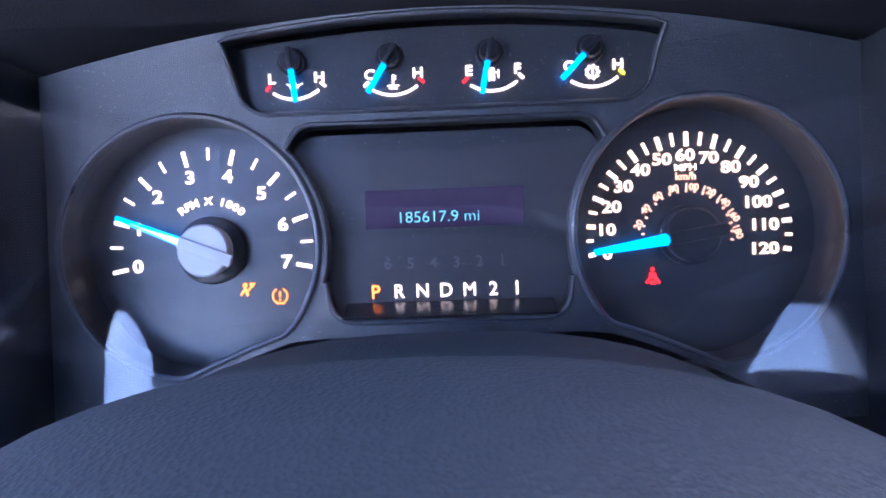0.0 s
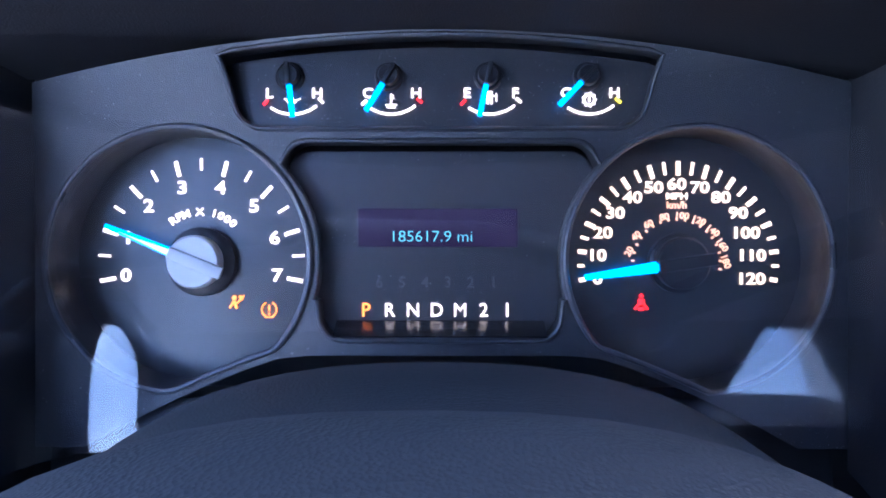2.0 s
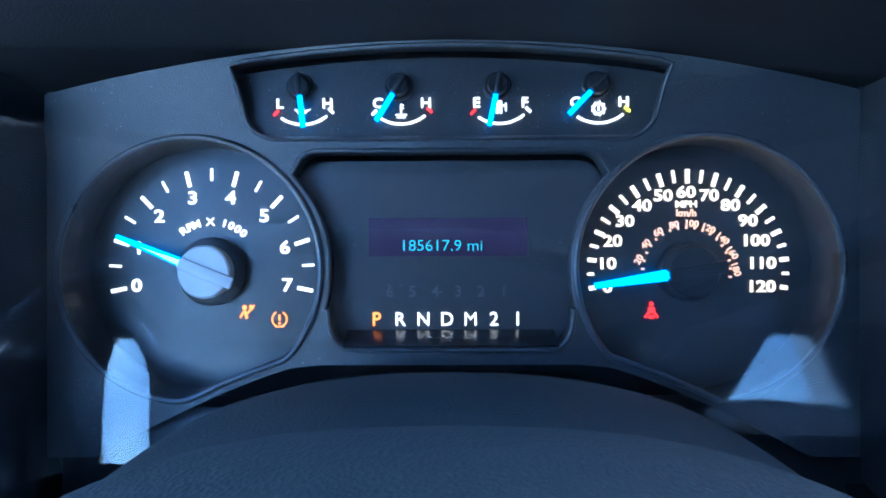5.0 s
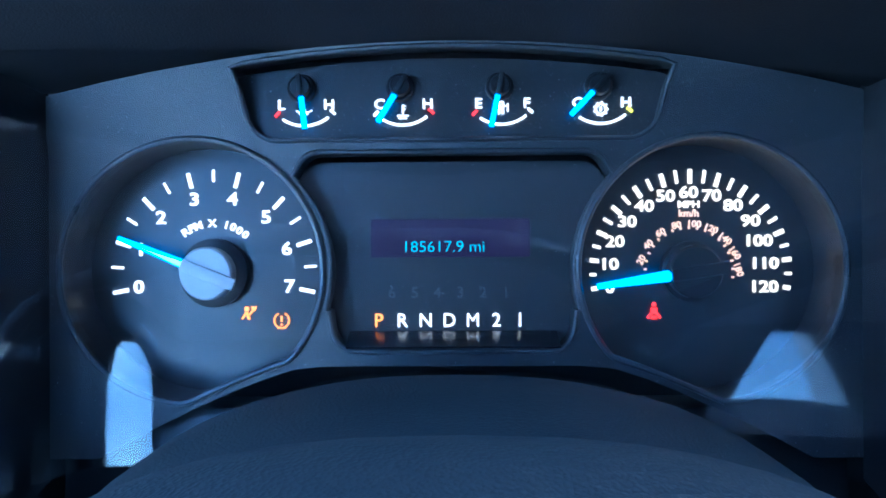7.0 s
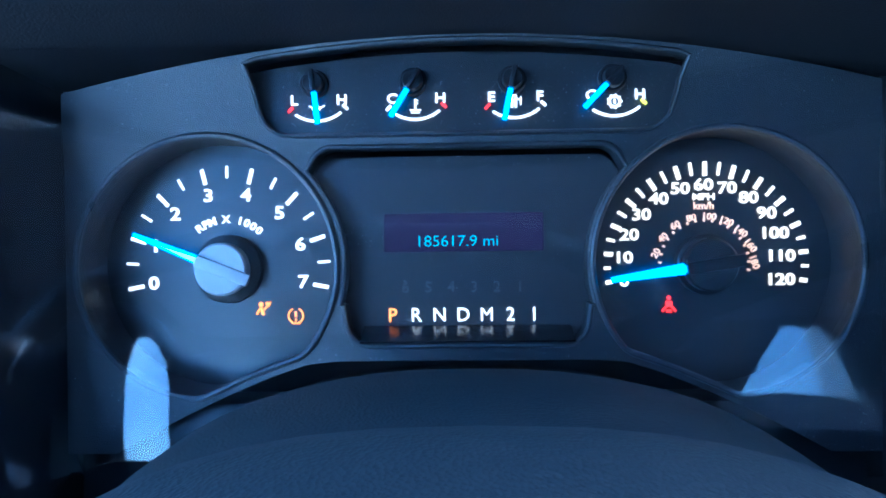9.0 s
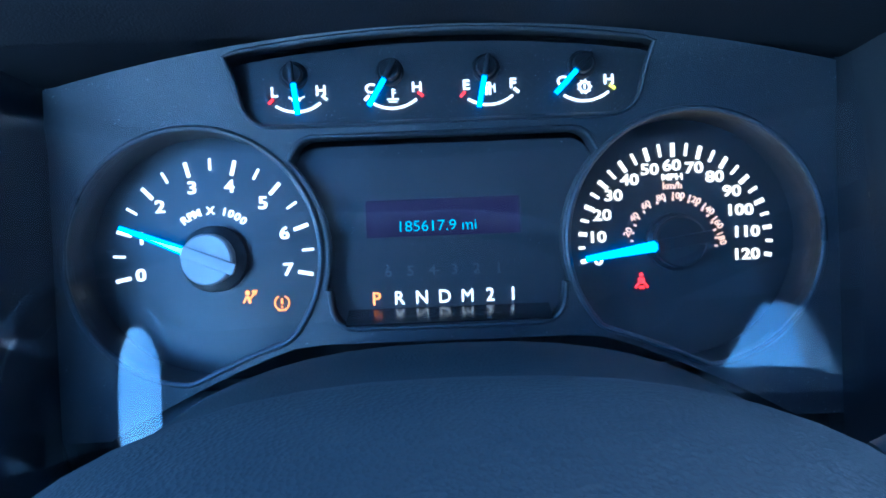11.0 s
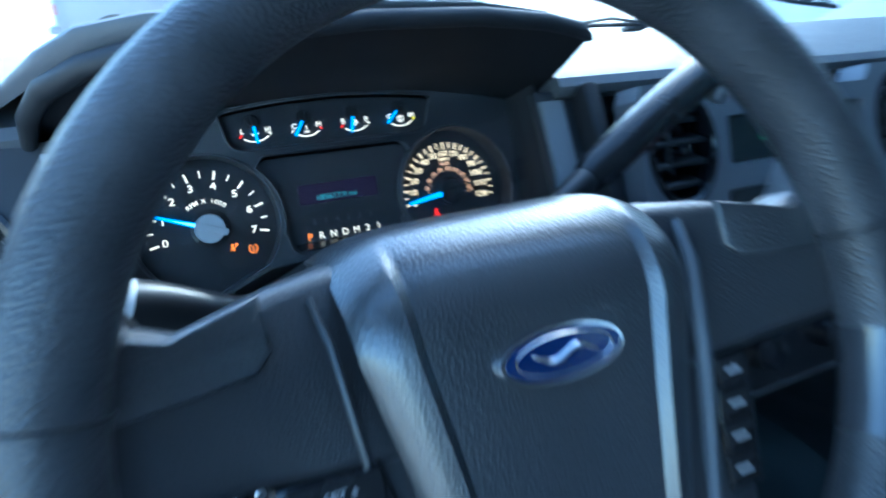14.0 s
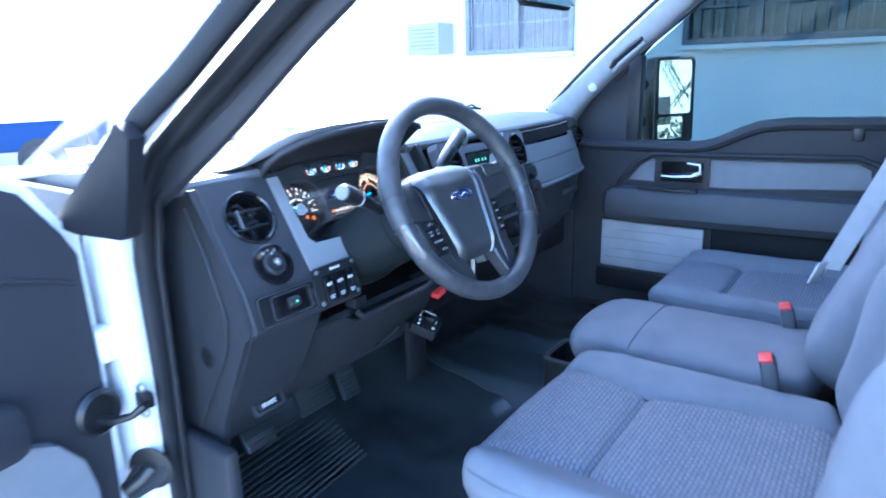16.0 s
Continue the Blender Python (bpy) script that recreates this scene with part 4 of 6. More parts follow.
part("cover_bead", tube([EM @ Vector((y, z, -0.0142)) for y, z in inner[:5]], 0.0024, 6), DASH, dash)
part("fascia_bead", tube([fp(-0.349, z, -0.001) for z in span(1.330, 1.165, 8)] + [(-0.351, -0.131, 1.145), (-0.351, -0.1385, 1.12), (-0.351, -0.1425, 1.10)], 0.0032, 8), DASH, dash)
part("finger_hole", lathe([(0.019, -0.0005), (0.021, 0.0012), (0.018, 0.0022), (0.012, 0.0012)], pose(-0.365, -0.012, 1.03, 0, -90, 0), 28), BLACK, dash, "round finger hole")

# top pad with its rounded nose, running to the windscreen
def nose(x):
    """Front line of the pad across the truck."""
    return interp([(-0.40, 0.010), (-0.36, -0.012), (-0.213, -0.020), (-0.206, 0.10), (0.193, 0.10), (0.200, -0.03), (0.66, -0.035), (1.0, -0.02), (1.18, 0.02), (1.25, 0.06)], x)


def pad_ring(x):
    y0, zt = nose(x), interp([(-0.40, 1.342), (-0.2, 1.348), (0.2, 1.350), (0.7, 1.350), (1.25, 1.345)], x)
    return [(x, y0 + dy, zt + dz) for dy, dz in ((0.05, -0.026), (0.012, -0.024), (0.002, -0.017), (0.0, -0.009), (0.006, -0.002), (0.02, 0.001), (0.10, 0.008), (0.22, 0.008), (0.40, -0.012), (0.62, -0.04), (0.62, -0.06))]


part("top_pad", loft(bmesh.new(), [pad_ring(x) for x in (-0.395, -0.36, -0.29, -0.213, -0.206, -0.1, 0.0, 0.1, 0.193, 0.2, 0.28, 0.35, 0.5, 0.66, 0.85, 1.0, 1.1, 1.18, 1.245)]), TOPLIT, dash, "soft grained dash top, sunlight put into its tone")

# hood over the dials
FRONT = [(-0.212, -0.014, 1.330), (-0.206, -0.030, 1.353), (-0.191, -0.053, 1.373), (-0.166, -0.072, 1.387), (-0.13, -0.088, 1.397), (-0.08, -0.098, 1.404), (0.0, -0.103, 1.409), (0.08, -0.100, 1.408), (0.14, -0.090, 1.402), (0.18, -0.078, 1.394), (0.196, -0.070, 1.387)]


def hood_ring(x, y, z):
    v = 0.0932 - 0.72 * min(abs(x), 0.176) ** 2
    base = CL @ bend((x, v, 0.020))
    back = 0.18 if x < 0.15 else 0.18 - (x - 0.15) * 2.2
    low = min(base.z, z - 0.004)
    return [(x, y + 0.004, z - 0.003), (x, (y + base.y) / 2, (z + low) / 2 - 0.002), (x, base.y, low), (x, base.y + 0.03, low - 0.002), (x * 0.98, back + 0.06, min(1.352, z)), (x * 0.99, back, min(z, 1.372)),
            (x, (y + back) / 2, min(z + 0.004, 1.400) if z > 1.37 else z + 0.004), (x, y + 0.016, z + 0.005), (x, y + 0.004, z + 0.004), (x, y, z)]


hood = part("binnacle_hood", loft(bmesh.new(), [hood_ring(*p) for p in FRONT]), HOOD, dash, "black hood over the dials")
SHOULDER = [(-0.285, 0.004, 1.350), (-0.262, -0.006, 1.3515), (-0.238, -0.012, 1.354), (-0.222, -0.016, 1.358)]


def hood_skin(k, s):
    """Soft skin over the hood, running back and down into the dash top."""
    line = SHOULDER + [(x, y + 0.004, z + 0.0055) for x, y, z in FRONT[2:]]
    brow = interp(list(enumerate((0.0, 0.002, 0.006, 0.012, 0.017, 0.017, 0.014, 0.010, 0.006, 0.004, 0.002, 0.0, 0.0))), k)
    i = min(int(k), len(line) - 2)
    a, b = Vector(line[i]), Vector(line[i + 1])
    p = a.lerp(b, k - i)
    if s < 0:
        q = -s * math.pi / 2
        return (p.x, p.y - brow * 0.5 * math.sin(q) * math.cos(q), p.z + brow * math.cos(q))
    drop = (p.z + brow - 1.352) * (1 - s) ** 1.6
    lift = 0.010 * math.sin(math.pi * s) * max(0.0, (p.z - 1.36) / 0.05)
    return (p.x * (1 + 0.12 * s), p.y + (0.44 - p.y) * s, 1.352 + drop + lift - 0.006 * s)


# takes the sunlit tone, so the hood top blends into the bright pad
part("hood_skin", sheet(hood_skin, span(0, 12, 49), [-1, -0.75, -0.5, -0.25, 0, 0.02, 0.06, 0.12, 0.2, 0.3, 0.42, 0.56, 0.7, 0.85, 1.0], 0.003), TOPLIT, hood, "soft grained skin over the hood, paled as if sunlit")
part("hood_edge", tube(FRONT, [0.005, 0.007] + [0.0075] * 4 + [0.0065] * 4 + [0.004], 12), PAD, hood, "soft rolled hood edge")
for x in (-0.084, 0.074):
    part("hood_dimple", lathe([(0.010, 0.0), (0.008, 0.0012), (0.004, 0.0006)], pose(x, -0.047, 1.3775, 155, 0, 0) @ Matrix.Diagonal((1.0, 0.6, 1, 1)), 20), BLACK, hood)

# walls of the binnacle and the grey trim round it
for sgn in (-1, 1):
    x0 = 0.180 * sgn

    def wall(a, z, x0=x0, sgn=sgn):
        p, q = fp(x0, z, 0.0), CL @ Vector((x0 * 0.948, (z - 1.25) / 0.934, 0.0225))
        return p.lerp(q, a)
    part("binnacle_wall", sheet(wall, [0, 0.5, 1] if sgn < 0 else [1, 0.5, 0], span(1.165, 1.345, 8), 0.004), HOOD, dash, "matte black inner wall")
    o = [(0.206 * sgn, sz(1.327)), (0.206 * sgn, sz(1.165)), (0.085 * sgn, sz(1.165)), (0.098 * sgn, sz(1.203)), (0.165 * sgn, sz(1.205)), (0.1785 * sgn, sz(1.216)), (0.181 * sgn, sz(1.327))]
    bm = plate(o, [], 0.0005, 0.0045)
    es = [e for e in bm.edges if all(v.co.z > 0.004 for v in e.verts) and sum(abs(f.normal.z) < 0.5 for f in e.link_faces) == 1]
    bmesh.ops.bevel(bm, geom=es, offset=0.0015, segments=2, affect="EDGES")
    part("dial_trim", bm, SILVER, dash, "satin grey trim beside the dials", at=FP)
part("right_fascia", plate([(0.178, 0.0), (0.178, -0.205), (0.240, -0.205), (0.240, 0.0)], [], -0.012, 0.0, FP), DASH, dash, smooth=False)
part("right_step", box((0.226, -0.055, 1.27), (0.018, 0.05, 0.15), 0.006, (-31, 0, 0)), HOOD, dash)
part("under_dial_panel", box((0, -0.03, 1.150), (0.34, 0.03, 0.09), 0.004, (-25, 0, 0)), BLACK, dash)


def round_vent(m, r, parent, label, slats=4, squash=1.0):
    mm = m @ Matrix.Diagonal((1, squash, 1, 1))
    v = part("air_vent", lathe([(r * 1.10, -0.002), (r * 1.09, 0.003), (r * 1.02, 0.0045), (r * 0.95, 0.002), (r * 0.88, -0.012), (r * 0.86, -0.045), (r * 0.02, -0.046)], mm, 48, open_foot=True), GLOSS, parent, label)
    for i in range(slats):
        h = r * (-0.34 + 0.68 * i / (slats - 1)) * (1 if slats < 4 else 1.8)
        w = 2 * math.sqrt(max(0.0001, (0.84 * r) ** 2 - h * h))
        part("slat", box((0, h, -0.010), (w, 0.0034, 0.016), 0.0009, (20, 0, 0)), BLACK, v, at=mm)
    cell = r * 0.30
    bm = bmesh.new()
    for i in range(-2, 3):
        for j in range(-2, 3):
            cx, cy = cell * 1.5 * i, cell * 1.732 * (j + 0.5 * (i % 2))
            if math.hypot(cx, cy) < 0.80 * r:
                for k in range(3):
                    a0 = radians(60 * k)
                    x0, y0, x1, y1 = cx + cell * math.cos(a0), cy + cell * math.sin(a0), cx + cell * math.cos(a0 + radians(60)), cy + cell * math.sin(a0 + radians(60))
                    if max(math.hypot(x0, y0), math.hypot(x1, y1)) < 0.86 * r:
                        box(((x0 + x1) / 2, (y0 + y1) / 2, -0.030), (math.hypot(x1 - x0, y1 - y0), 0.0022, 0.010), 0, (0, 0, math.degrees(math.atan2(y1 - y0, x1 - x0))), bm=bm)
    part("honeycomb", bm, DASH, v, smooth=False, at=mm)
    part("slat_link", box((-0.38 * r, 0, -0.006), (0.005, 0.80 * r, 0.008), 0.001), EDGE if slats < 4 else BLACK, v, at=mm)
    part("thumb_wheel", box((0, 0, 0.0), (0.010, 0.008, 0.010), 0.002), GLOSS, v, at=mm)
    return v


round_vent(FP @ pose(*VENT, 0), 0.046, dash, "round black air vent with two slats", 2)
knob = part("light_switch", lathe([(0.0385, -0.001), (0.0380, 0.003), (0.0345, 0.0042), (0.0335, 0.0025), (0.0190, 0.0022)], FP @ pose(*KNOB, 0), 44, open_foot=True), GLOSS, dash, "round gloss black headlamp switch")
part("dial", lathe([(0.0185, -0.012), (0.0180, 0.006), (0.0165, 0.0075), (0.010, 0.0078)], FP @ pose(*KNOB, 0), 32), BLACK, knob, "turning dial")
KM = FP @ pose(*KNOB, 0)
part("dial_ring", lathe([(0.0205, 0.002), (0.0205, 0.0075), (0.0190, 0.0090), (0.0178, 0.0078)], KM, 40, open_foot=True), DASH, knob, "charcoal ring round the dial")
part("dial_cap", lathe([(0.0150, 0.006), (0.0150, 0.0125), (0.0135, 0.0140), (0.004, 0.0142)], KM, 32), OUTER, knob, "raised centre of the dial")
part("dial_mark", box((0, 0.0165, 0.0094), (0.0020, 0.0075, 0.0006)), PRINT, knob, smooth=False, at=KM)
for k in range(8):
    part("sun_ray", box((0.0062 * math.cos(k * math.pi / 4), 0.0062 * math.sin(k * math.pi / 4), 0.0145), (0.0024, 0.0009, 0.0004), 0, (0, 0, 45 * k)), PRINT, knob, smooth=False, at=KM)
for a, tx in ((118, "O"), (92, "="), (64, "D")):
    lettering("lamp_sign", tx, 0.0072, PRINT, knob, FP @ pose(KNOB[0] + 0.0262 * math.cos(radians(a)), KNOB[1] + 0.0262 * math.sin(radians(a)), 0.0030, 0, 0, 0), 0.0001)
part("dial_sun_sign", lathe([(0.0034, 0.0141), (0.0034, 0.0146), (0.002, 0.0147)], KM, 12), PRINT, knob)

# trailer brake module left of the switches
LM = pose(0, -0.1385, 1.128, 90 - 14, 0, 0)
module = thing("trim_module", "black recessed dimmer module with a small green glow", "control module", Matrix.Translation((-0.265, -0.13, 1.128)))
part("module_frame", plate(rrect(-0.340, -0.026, -0.214, 0.028, 0.006), [rrect(-0.300, -0.016, -0.232, 0.018, 0.004)], 0, 0.004, LM), SATIN, module, smooth=False)
part("module_bevel", tube([LM @ Vector((x, y, 0.0042)) for x, y in rrect(-0.3385, -0.0245, -0.2155, 0.0265, 0.006)], 0.0012, 6, loop=True), DASH, module)
part("module_lip", tube([LM @ Vector((x, y, 0.0045)) for x, y in rrect(-0.312, -0.0195, -0.228, 0.0215, 0.005)], 0.0012, 6, loop=True), DASH, module)
part("module_face", plate(rrect(-0.300, -0.016, -0.232, 0.018, 0.004), [], -0.001, 0.002, LM), GLOSS, module, smooth=False)
part("thumb_wheel", lathe([(0.009, -0.012), (0.0105, -0.010), (0.0105, 0.010), (0.009, 0.012)], LM @ pose(-0.266, 0.001, -0.001, 0, 90, 0), 24), BLACK, module)
part("glow", box((-0.264, 0.001, 0.0100), (0.004, 0.004, 0.001)), GREEN, module, smooth=False, at=LM)

# added rocker switch panel
SP = pose(-0.161, -0.1375, 1.134, 90 - 13, 0, 0)
swp = thing("switch_panel", "black add-on panel of three rocker switches", "switch panel", Matrix.Translation((-0.161, -0.137, 1.134)))
part("panel", plate(rrect(-0.051, -0.036, 0.053, 0.037, 0.005), [], 0, 0.005, SP), BLACK, swp, smooth=False)
bm = bmesh.new()
for i in range(7):
    box((-0.010 + i * 0.0036, 0.0285, 0.0054), (0.0022, 0.0046 if i % 3 else 0.006, 0.0006), bm=bm)
part("maker_bars", bm, PRINT, swp, "unreadable white maker mark", smooth=False, at=SP)
for x in (-0.0445, 0.0465):
    for y in (-0.029, 0.0295):
        s = part("screw", lathe([(0.0042, 0.005), (0.0042, 0.0066), (0.003, 0.0074)], SP @ pose(x, y, 0), 16), METAL, swp)
        part("screw_slot", box((x, y, 0.0076), (0.004, 0.0009, 0.0006), 0, (0, 0, 30)), BLACK, s, smooth=False, at=SP)
for i in range(3):
    x = -0.026 + 0.0265 * i
    r = part("rocker_switch", box((x, -0.006, 0.009), (0.022, 0.052, 0.008), 0.003), GLOSS, swp, at=SP)
    bm = bmesh.new()
    for dx, dy, w, h in ((-0.0035, 0.010, 0.005, 0.0042), (0.0032, 0.0105, 0.0042, 0.0030), (0.0, 0.0072, 0.011, 0.0010), (-0.0022, -0.0125, 0.0060, 0.0018), (0.0036, -0.0125, 0.0036, 0.0018), (0.0, -0.0165, 0.0085, 0.0018)):
        box((x + dx, -0.006 + dy, 0.0132), (w, h, 0.0004), bm=bm)
    part("switch_print", bm, PRINT, r, "white symbol and unreadable caption", smooth=False, at=SP)

# parking brake release
bm = plate(rrect(-0.036, -0.018, 0.036, 0.018, 0.005), [rrect(-0.029, -0.012, 0.029, 0.012, 0.004)], 0, 0.008)
BM = pose(-0.266, -0.028, 0.897, 90 - 32, 0, 0)
rel = part("brake_release", bm, DASH, dash, "parking brake release handle", smooth=False, at=BM)
part("release_pull", box((0, -0.002, 0.002), (0.052, 0.018, 0.012), 0.003), BLACK, rel, at=BM)
lettering("release_text", "BRAKE", 0.011, PRINT, rel, BM @ pose(0, -0.003, 0.0084), 0.0002)

# centre stack
CP = pose(0.44, -0.085, 1.335, 70, 0, 0)
co = [(-0.200, 0.0), (-0.200, -0.10), (-0.170, -0.20), (-0.145, -0.29), (0.145, -0.29), (0.170, -0.20), (0.200, -0.10), (0.205, 0.0), (0.195, 0.012), (0.11, 0.012), (0.10, -0.004), (-0.10, -0.004), (-0.11, 0.012), (-0.195, 0.012)]
oval = lambda cx: [(cx + 0.036 * math.cos(radians(a)), -0.047 + 0.047 * math.sin(radians(a))) for a in span(0, 351, 40)]
part("centre_panel", plate(co, [oval(-0.155), oval(0.155), rrect(-0.098, -0.068, 0.098, -0.022, 0.006), rrect(-0.105, -0.205, 0.105, -0.09, 0.008)], -0.03, 0.0, CP), STACK, dash, "satin grey centre stack", smooth=False)
for cx in (-0.155, 0.155):
    round_vent(CP @ pose(cx, -0.047, 0), 0.036, dash, "oval black centre vent with slats", 4, 1.3)
bm = bmesh.new()
for i in range(4):
    box((-0.030 + 0.013 * i + (0.006 if i > 1 else 0.0), -0.045, -0.019), (0.0045, 0.008, 0.0008), bm=bm)
part("clock_digits", bm, GREEN, dash, "dim green clock digits", smooth=False, at=CP)
part("clock_recess", plate(rrect(-0.098, -0.068, 0.098, -0.022, 0.006), [], -0.028, -0.02, CP), GLOSS, dash, smooth=False)
part("stack_wing", box((0.17, -0.16, 0.004), (0.05, 0.15, 0.014), 0.006), BLACK, dash, at=CP)
for i, y in enumerate((-0.115, -0.155)):
    k = part("stack_knob", lathe([(0.017, 0.008), (0.016, 0.024), (0.013, 0.026)], CP @ pose(0.17, y, 0), 24), BLACK, dash, "round black knob")
radio = thing("car_radio", "black double radio with dim screen", "radio", Matrix.Translation((0.44, -0.12, 1.20)))
part("radio_body", plate(rrect(-0.104, -0.204, 0.104, -0.091, 0.008), [], -0.02, 0.003, CP), BLACK, radio, smooth=False)
part("radio_screen", plate(rrect(-0.06, -0.135, 0.06, -0.10, 0.003), [], 0.002, 0.0045, CP), GREYLCD, radio, smooth=False)
for i in range(6):
    part("radio_button", box((-0.082 + 0.033 * i, -0.185, 0.005), (0.026, 0.014, 0.006), 0.002), GLOSS, radio, at=CP)
for s in (-1, 1):
    part("radio_knob", lathe([(0.013, 0.002), (0.012, 0.018), (0.010, 0.02)], CP @ pose(0.083 * s, -0.118, 0), 20), BLACK, radio)
climate = thing("climate_panel", "black climate panel with small orange lamps", "climate control", Matrix.Translation((0.44, -0.17, 1.11)))
part("climate_face", plate(rrect(-0.142, -0.285, 0.142, -0.212, 0.006), [], -0.001, 0.004, CP), SATIN, climate, smooth=False)
for i in range(3):
    part("climate_knob", lathe([(0.020, 0.003), (0.019, 0.018), (0.016, 0.02)], CP @ pose(-0.09 + 0.09 * i, -0.245, 0), 24), GLOSS, climate)
for x, y in ((0.105, -0.222), (0.128, -0.219), (0.128, -0.231)):
    part("orange_lamp", box((x, y, 0.0048), (0.010, 0.006, 0.0016)), ORANGE, climate, smooth=False, at=CP)

# passenger side
def pside(x):
    return interp([(0.64, -0.090), (0.80, -0.085), (1.0, -0.068), (1.10, -0.045), (1.18, 0.0), (1.235, 0.05)], x)


PZ = [(0.96, 0.06), (1.02, 0.015), (1.08, -0.005), (1.165, -0.022), (1.172, -0.032), (1.180, -0.030), (1.24, -0.010), (1.295, 0.012), (1.305, 0.025)]
part("passenger_panel", sheet(lambda x, z: (x, pside(x) + interp(PZ, z), z), span(0.645, 1.185, 14), [1.182, 1.20, 1.22, 1.24, 1.26, 1.28, 1.295], 0.012), PSIDE, dash, "satin grey passenger dash panel")
part("panel_crease", tube([(x, pside(x) + interp(PZ, 1.245) - 0.0003, 1.245) for x in span(0.66, 1.175, 12)], 0.0012, 6), DASH, dash)
part("panel_ledge", tube([(x, pside(x) + interp(PZ, 1.172) , 1.174) for x in span(0.64, 1.19, 14)], 0.007, 8), PSIDE, dash)
part("glovebox_door", sheet(lambda x, z: (x, pside(x) + interp(PZ, z), z), span(0.64, 1.19, 14), [0.98, 1.02, 1.06, 1.10, 1.14, 1.166], 0.02), DASH, dash, "charcoal glovebox door")
part("glovebox_latch", box((0.94, -0.105, 1.125), (0.10, 0.012, 0.022), 0.005), DASH, dash)
part("lower_dash", box((0.72, 0.10, 0.93), (0.98, 0.14, 0.14), 0.02), BLACK, dash)
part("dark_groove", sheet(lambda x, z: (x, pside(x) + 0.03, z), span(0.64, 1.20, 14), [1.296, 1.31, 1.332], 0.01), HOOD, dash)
part("right_end_cap", box((1.225, 0.10, 1.16), (0.06, 0.19, 0.36), 0.03), DASH, dash)
round_vent(pose(1.207, 0.005, 1.268, 80, 0, -28), 0.036, dash, "round black end vent")
part("dash_core", box((0.45, 0.25, 1.14), (1.55, 0.20, 0.34), 0.02), BLACK, dash)

# ---- cab shell ----
def strip(name, pts, w, h, material, parent, label="", n=8):
    """A rounded bar along points, w wide across x and h deep, for pillars and seals."""
    bm = bmesh.new()
    rings = []
    for i, p in enumerate(pts):
        d = (Vector(pts[min(i + 1, len(pts) - 1)]) - Vector(pts[max(i - 1, 0)])).normalized()
        up = d.cross(Vector((1, 0, 0))).normalized()
        ww, hh = (w[i] if isinstance(w, list) else w), (h[i] if isinstance(h, list) else h)
        rings.append([Vector(p) + Vector((1, 0, 0)) * ww / 2 * math.copysign(abs(math.cos(b)) ** 0.6, math.cos(b)) + up * hh / 2 * math.copysign(abs(math.sin(b)) ** 0.6, math.sin(b)) for b in [2 * math.pi * k / 16 for k in range(16)]])
    return part(name, loft(bm, rings), material, parent, label)


cab = thing("truck_cab", "white pickup cab shell with grey trim", "vehicle body", Matrix.Translation((0.43, -0.3, 0.45)))
# rubber floor with ribs, rising to the toe board
FLOOR = [(-1.45, 0.60), (-0.2, 0.60), (0.12, 0.605), (0.22, 0.63), (0.40, 0.78), (0.46, 0.95)]
def floor_z(x, y):
    """Height of the rumpled floor covering, with the gearbox hump."""
    return interp(FLOOR, y) + 0.055 * math.exp(-((x - 0.44) / 0.16) ** 2) + 0.013 * noise.noise((x * 6, y * 6, 0)) + 0.006 * noise.noise((x * 15, y * 12, 4)) + 0.0015 * noise.noise((x * 45, y * 40, 9))


part("floor_mat", sheet(lambda x, y: (x, y, floor_z(x, y)), span(-0.42, 1.28, 120), span(-1.45, 0.46, 130), 0.02), MATF, cab, "worn black rubber floor")
def hump(u, y):
    left = 0.41 + 0.22 * min(y, 0.16) + 0.02 * noise.noise((y * 9, 2, 0)) + 0.006 * noise.noise((y * 31, 5, 0))
    return left + u * (0.87 - left)



part("hump_mat", sheet(lambda u, y: (hump(u, y), y, floor_z(hump(u, y), y) + 0.006 - 0.004 * (1 - min(1, u * 12))), span(0, 1, 60), span(-0.85, 0.16, 60), 0.004), HUMPM, cab, "matt grey-green rubber mat over the hump")
for i in range(14):
    y = -0.02 + 0.018 * i
    part("floor_rib", tube([(-0.27, y, interp(FLOOR, y) + 0.004), (0.02 + 0.006 * i, y + 0.02, interp(FLOOR, y + 0.02) + 0.005)], 0.004, 6), MATF, cab)
part("sill", box((-0.46, -0.5, 0.57), (0.14, 1.3, 0.10), 0.02), PAINT, cab)
part("sill", box((1.36, -0.5, 0.56), (0.13, 1.5, 0.14), 0.02), BLACK, cab)
part("sill_plate", box((-0.43, -0.5, 0.63), (0.10, 1.2, 0.02), 0.006), BLACK, cab)
RY = Matrix(((1, 0, 0, 0), (0, 0, -1, -1.50), (0, 1, 0, 0), (0, 0, 0, 1)))
# unseen opening, outlined so daylight reflects as a wedge on the right dial
WEDGEW = [(0.60, 1.55), (0.66, 1.44), (0.86, 1.40), (0.82, 1.86), (0.73, 1.87)]
rw = part("wedge_pane", plate(WEDGEW, [], -0.003, 0.003, RY), REARG, cab, "unseen rear pane cut to shape a reflection in the cluster cover", smooth=False)
rw.visible_shadow = False
part("rear_wall", plate([(-0.44, 0.58), (1.30, 0.58), (1.20, 1.93), (-0.34, 1.93)], [WEDGEW], -0.02, 0.02, RY), PILLARD, cab, smooth=False)
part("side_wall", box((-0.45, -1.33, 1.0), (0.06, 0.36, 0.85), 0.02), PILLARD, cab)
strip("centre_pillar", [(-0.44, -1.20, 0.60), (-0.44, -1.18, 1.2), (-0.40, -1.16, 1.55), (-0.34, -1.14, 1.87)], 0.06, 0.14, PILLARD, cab)
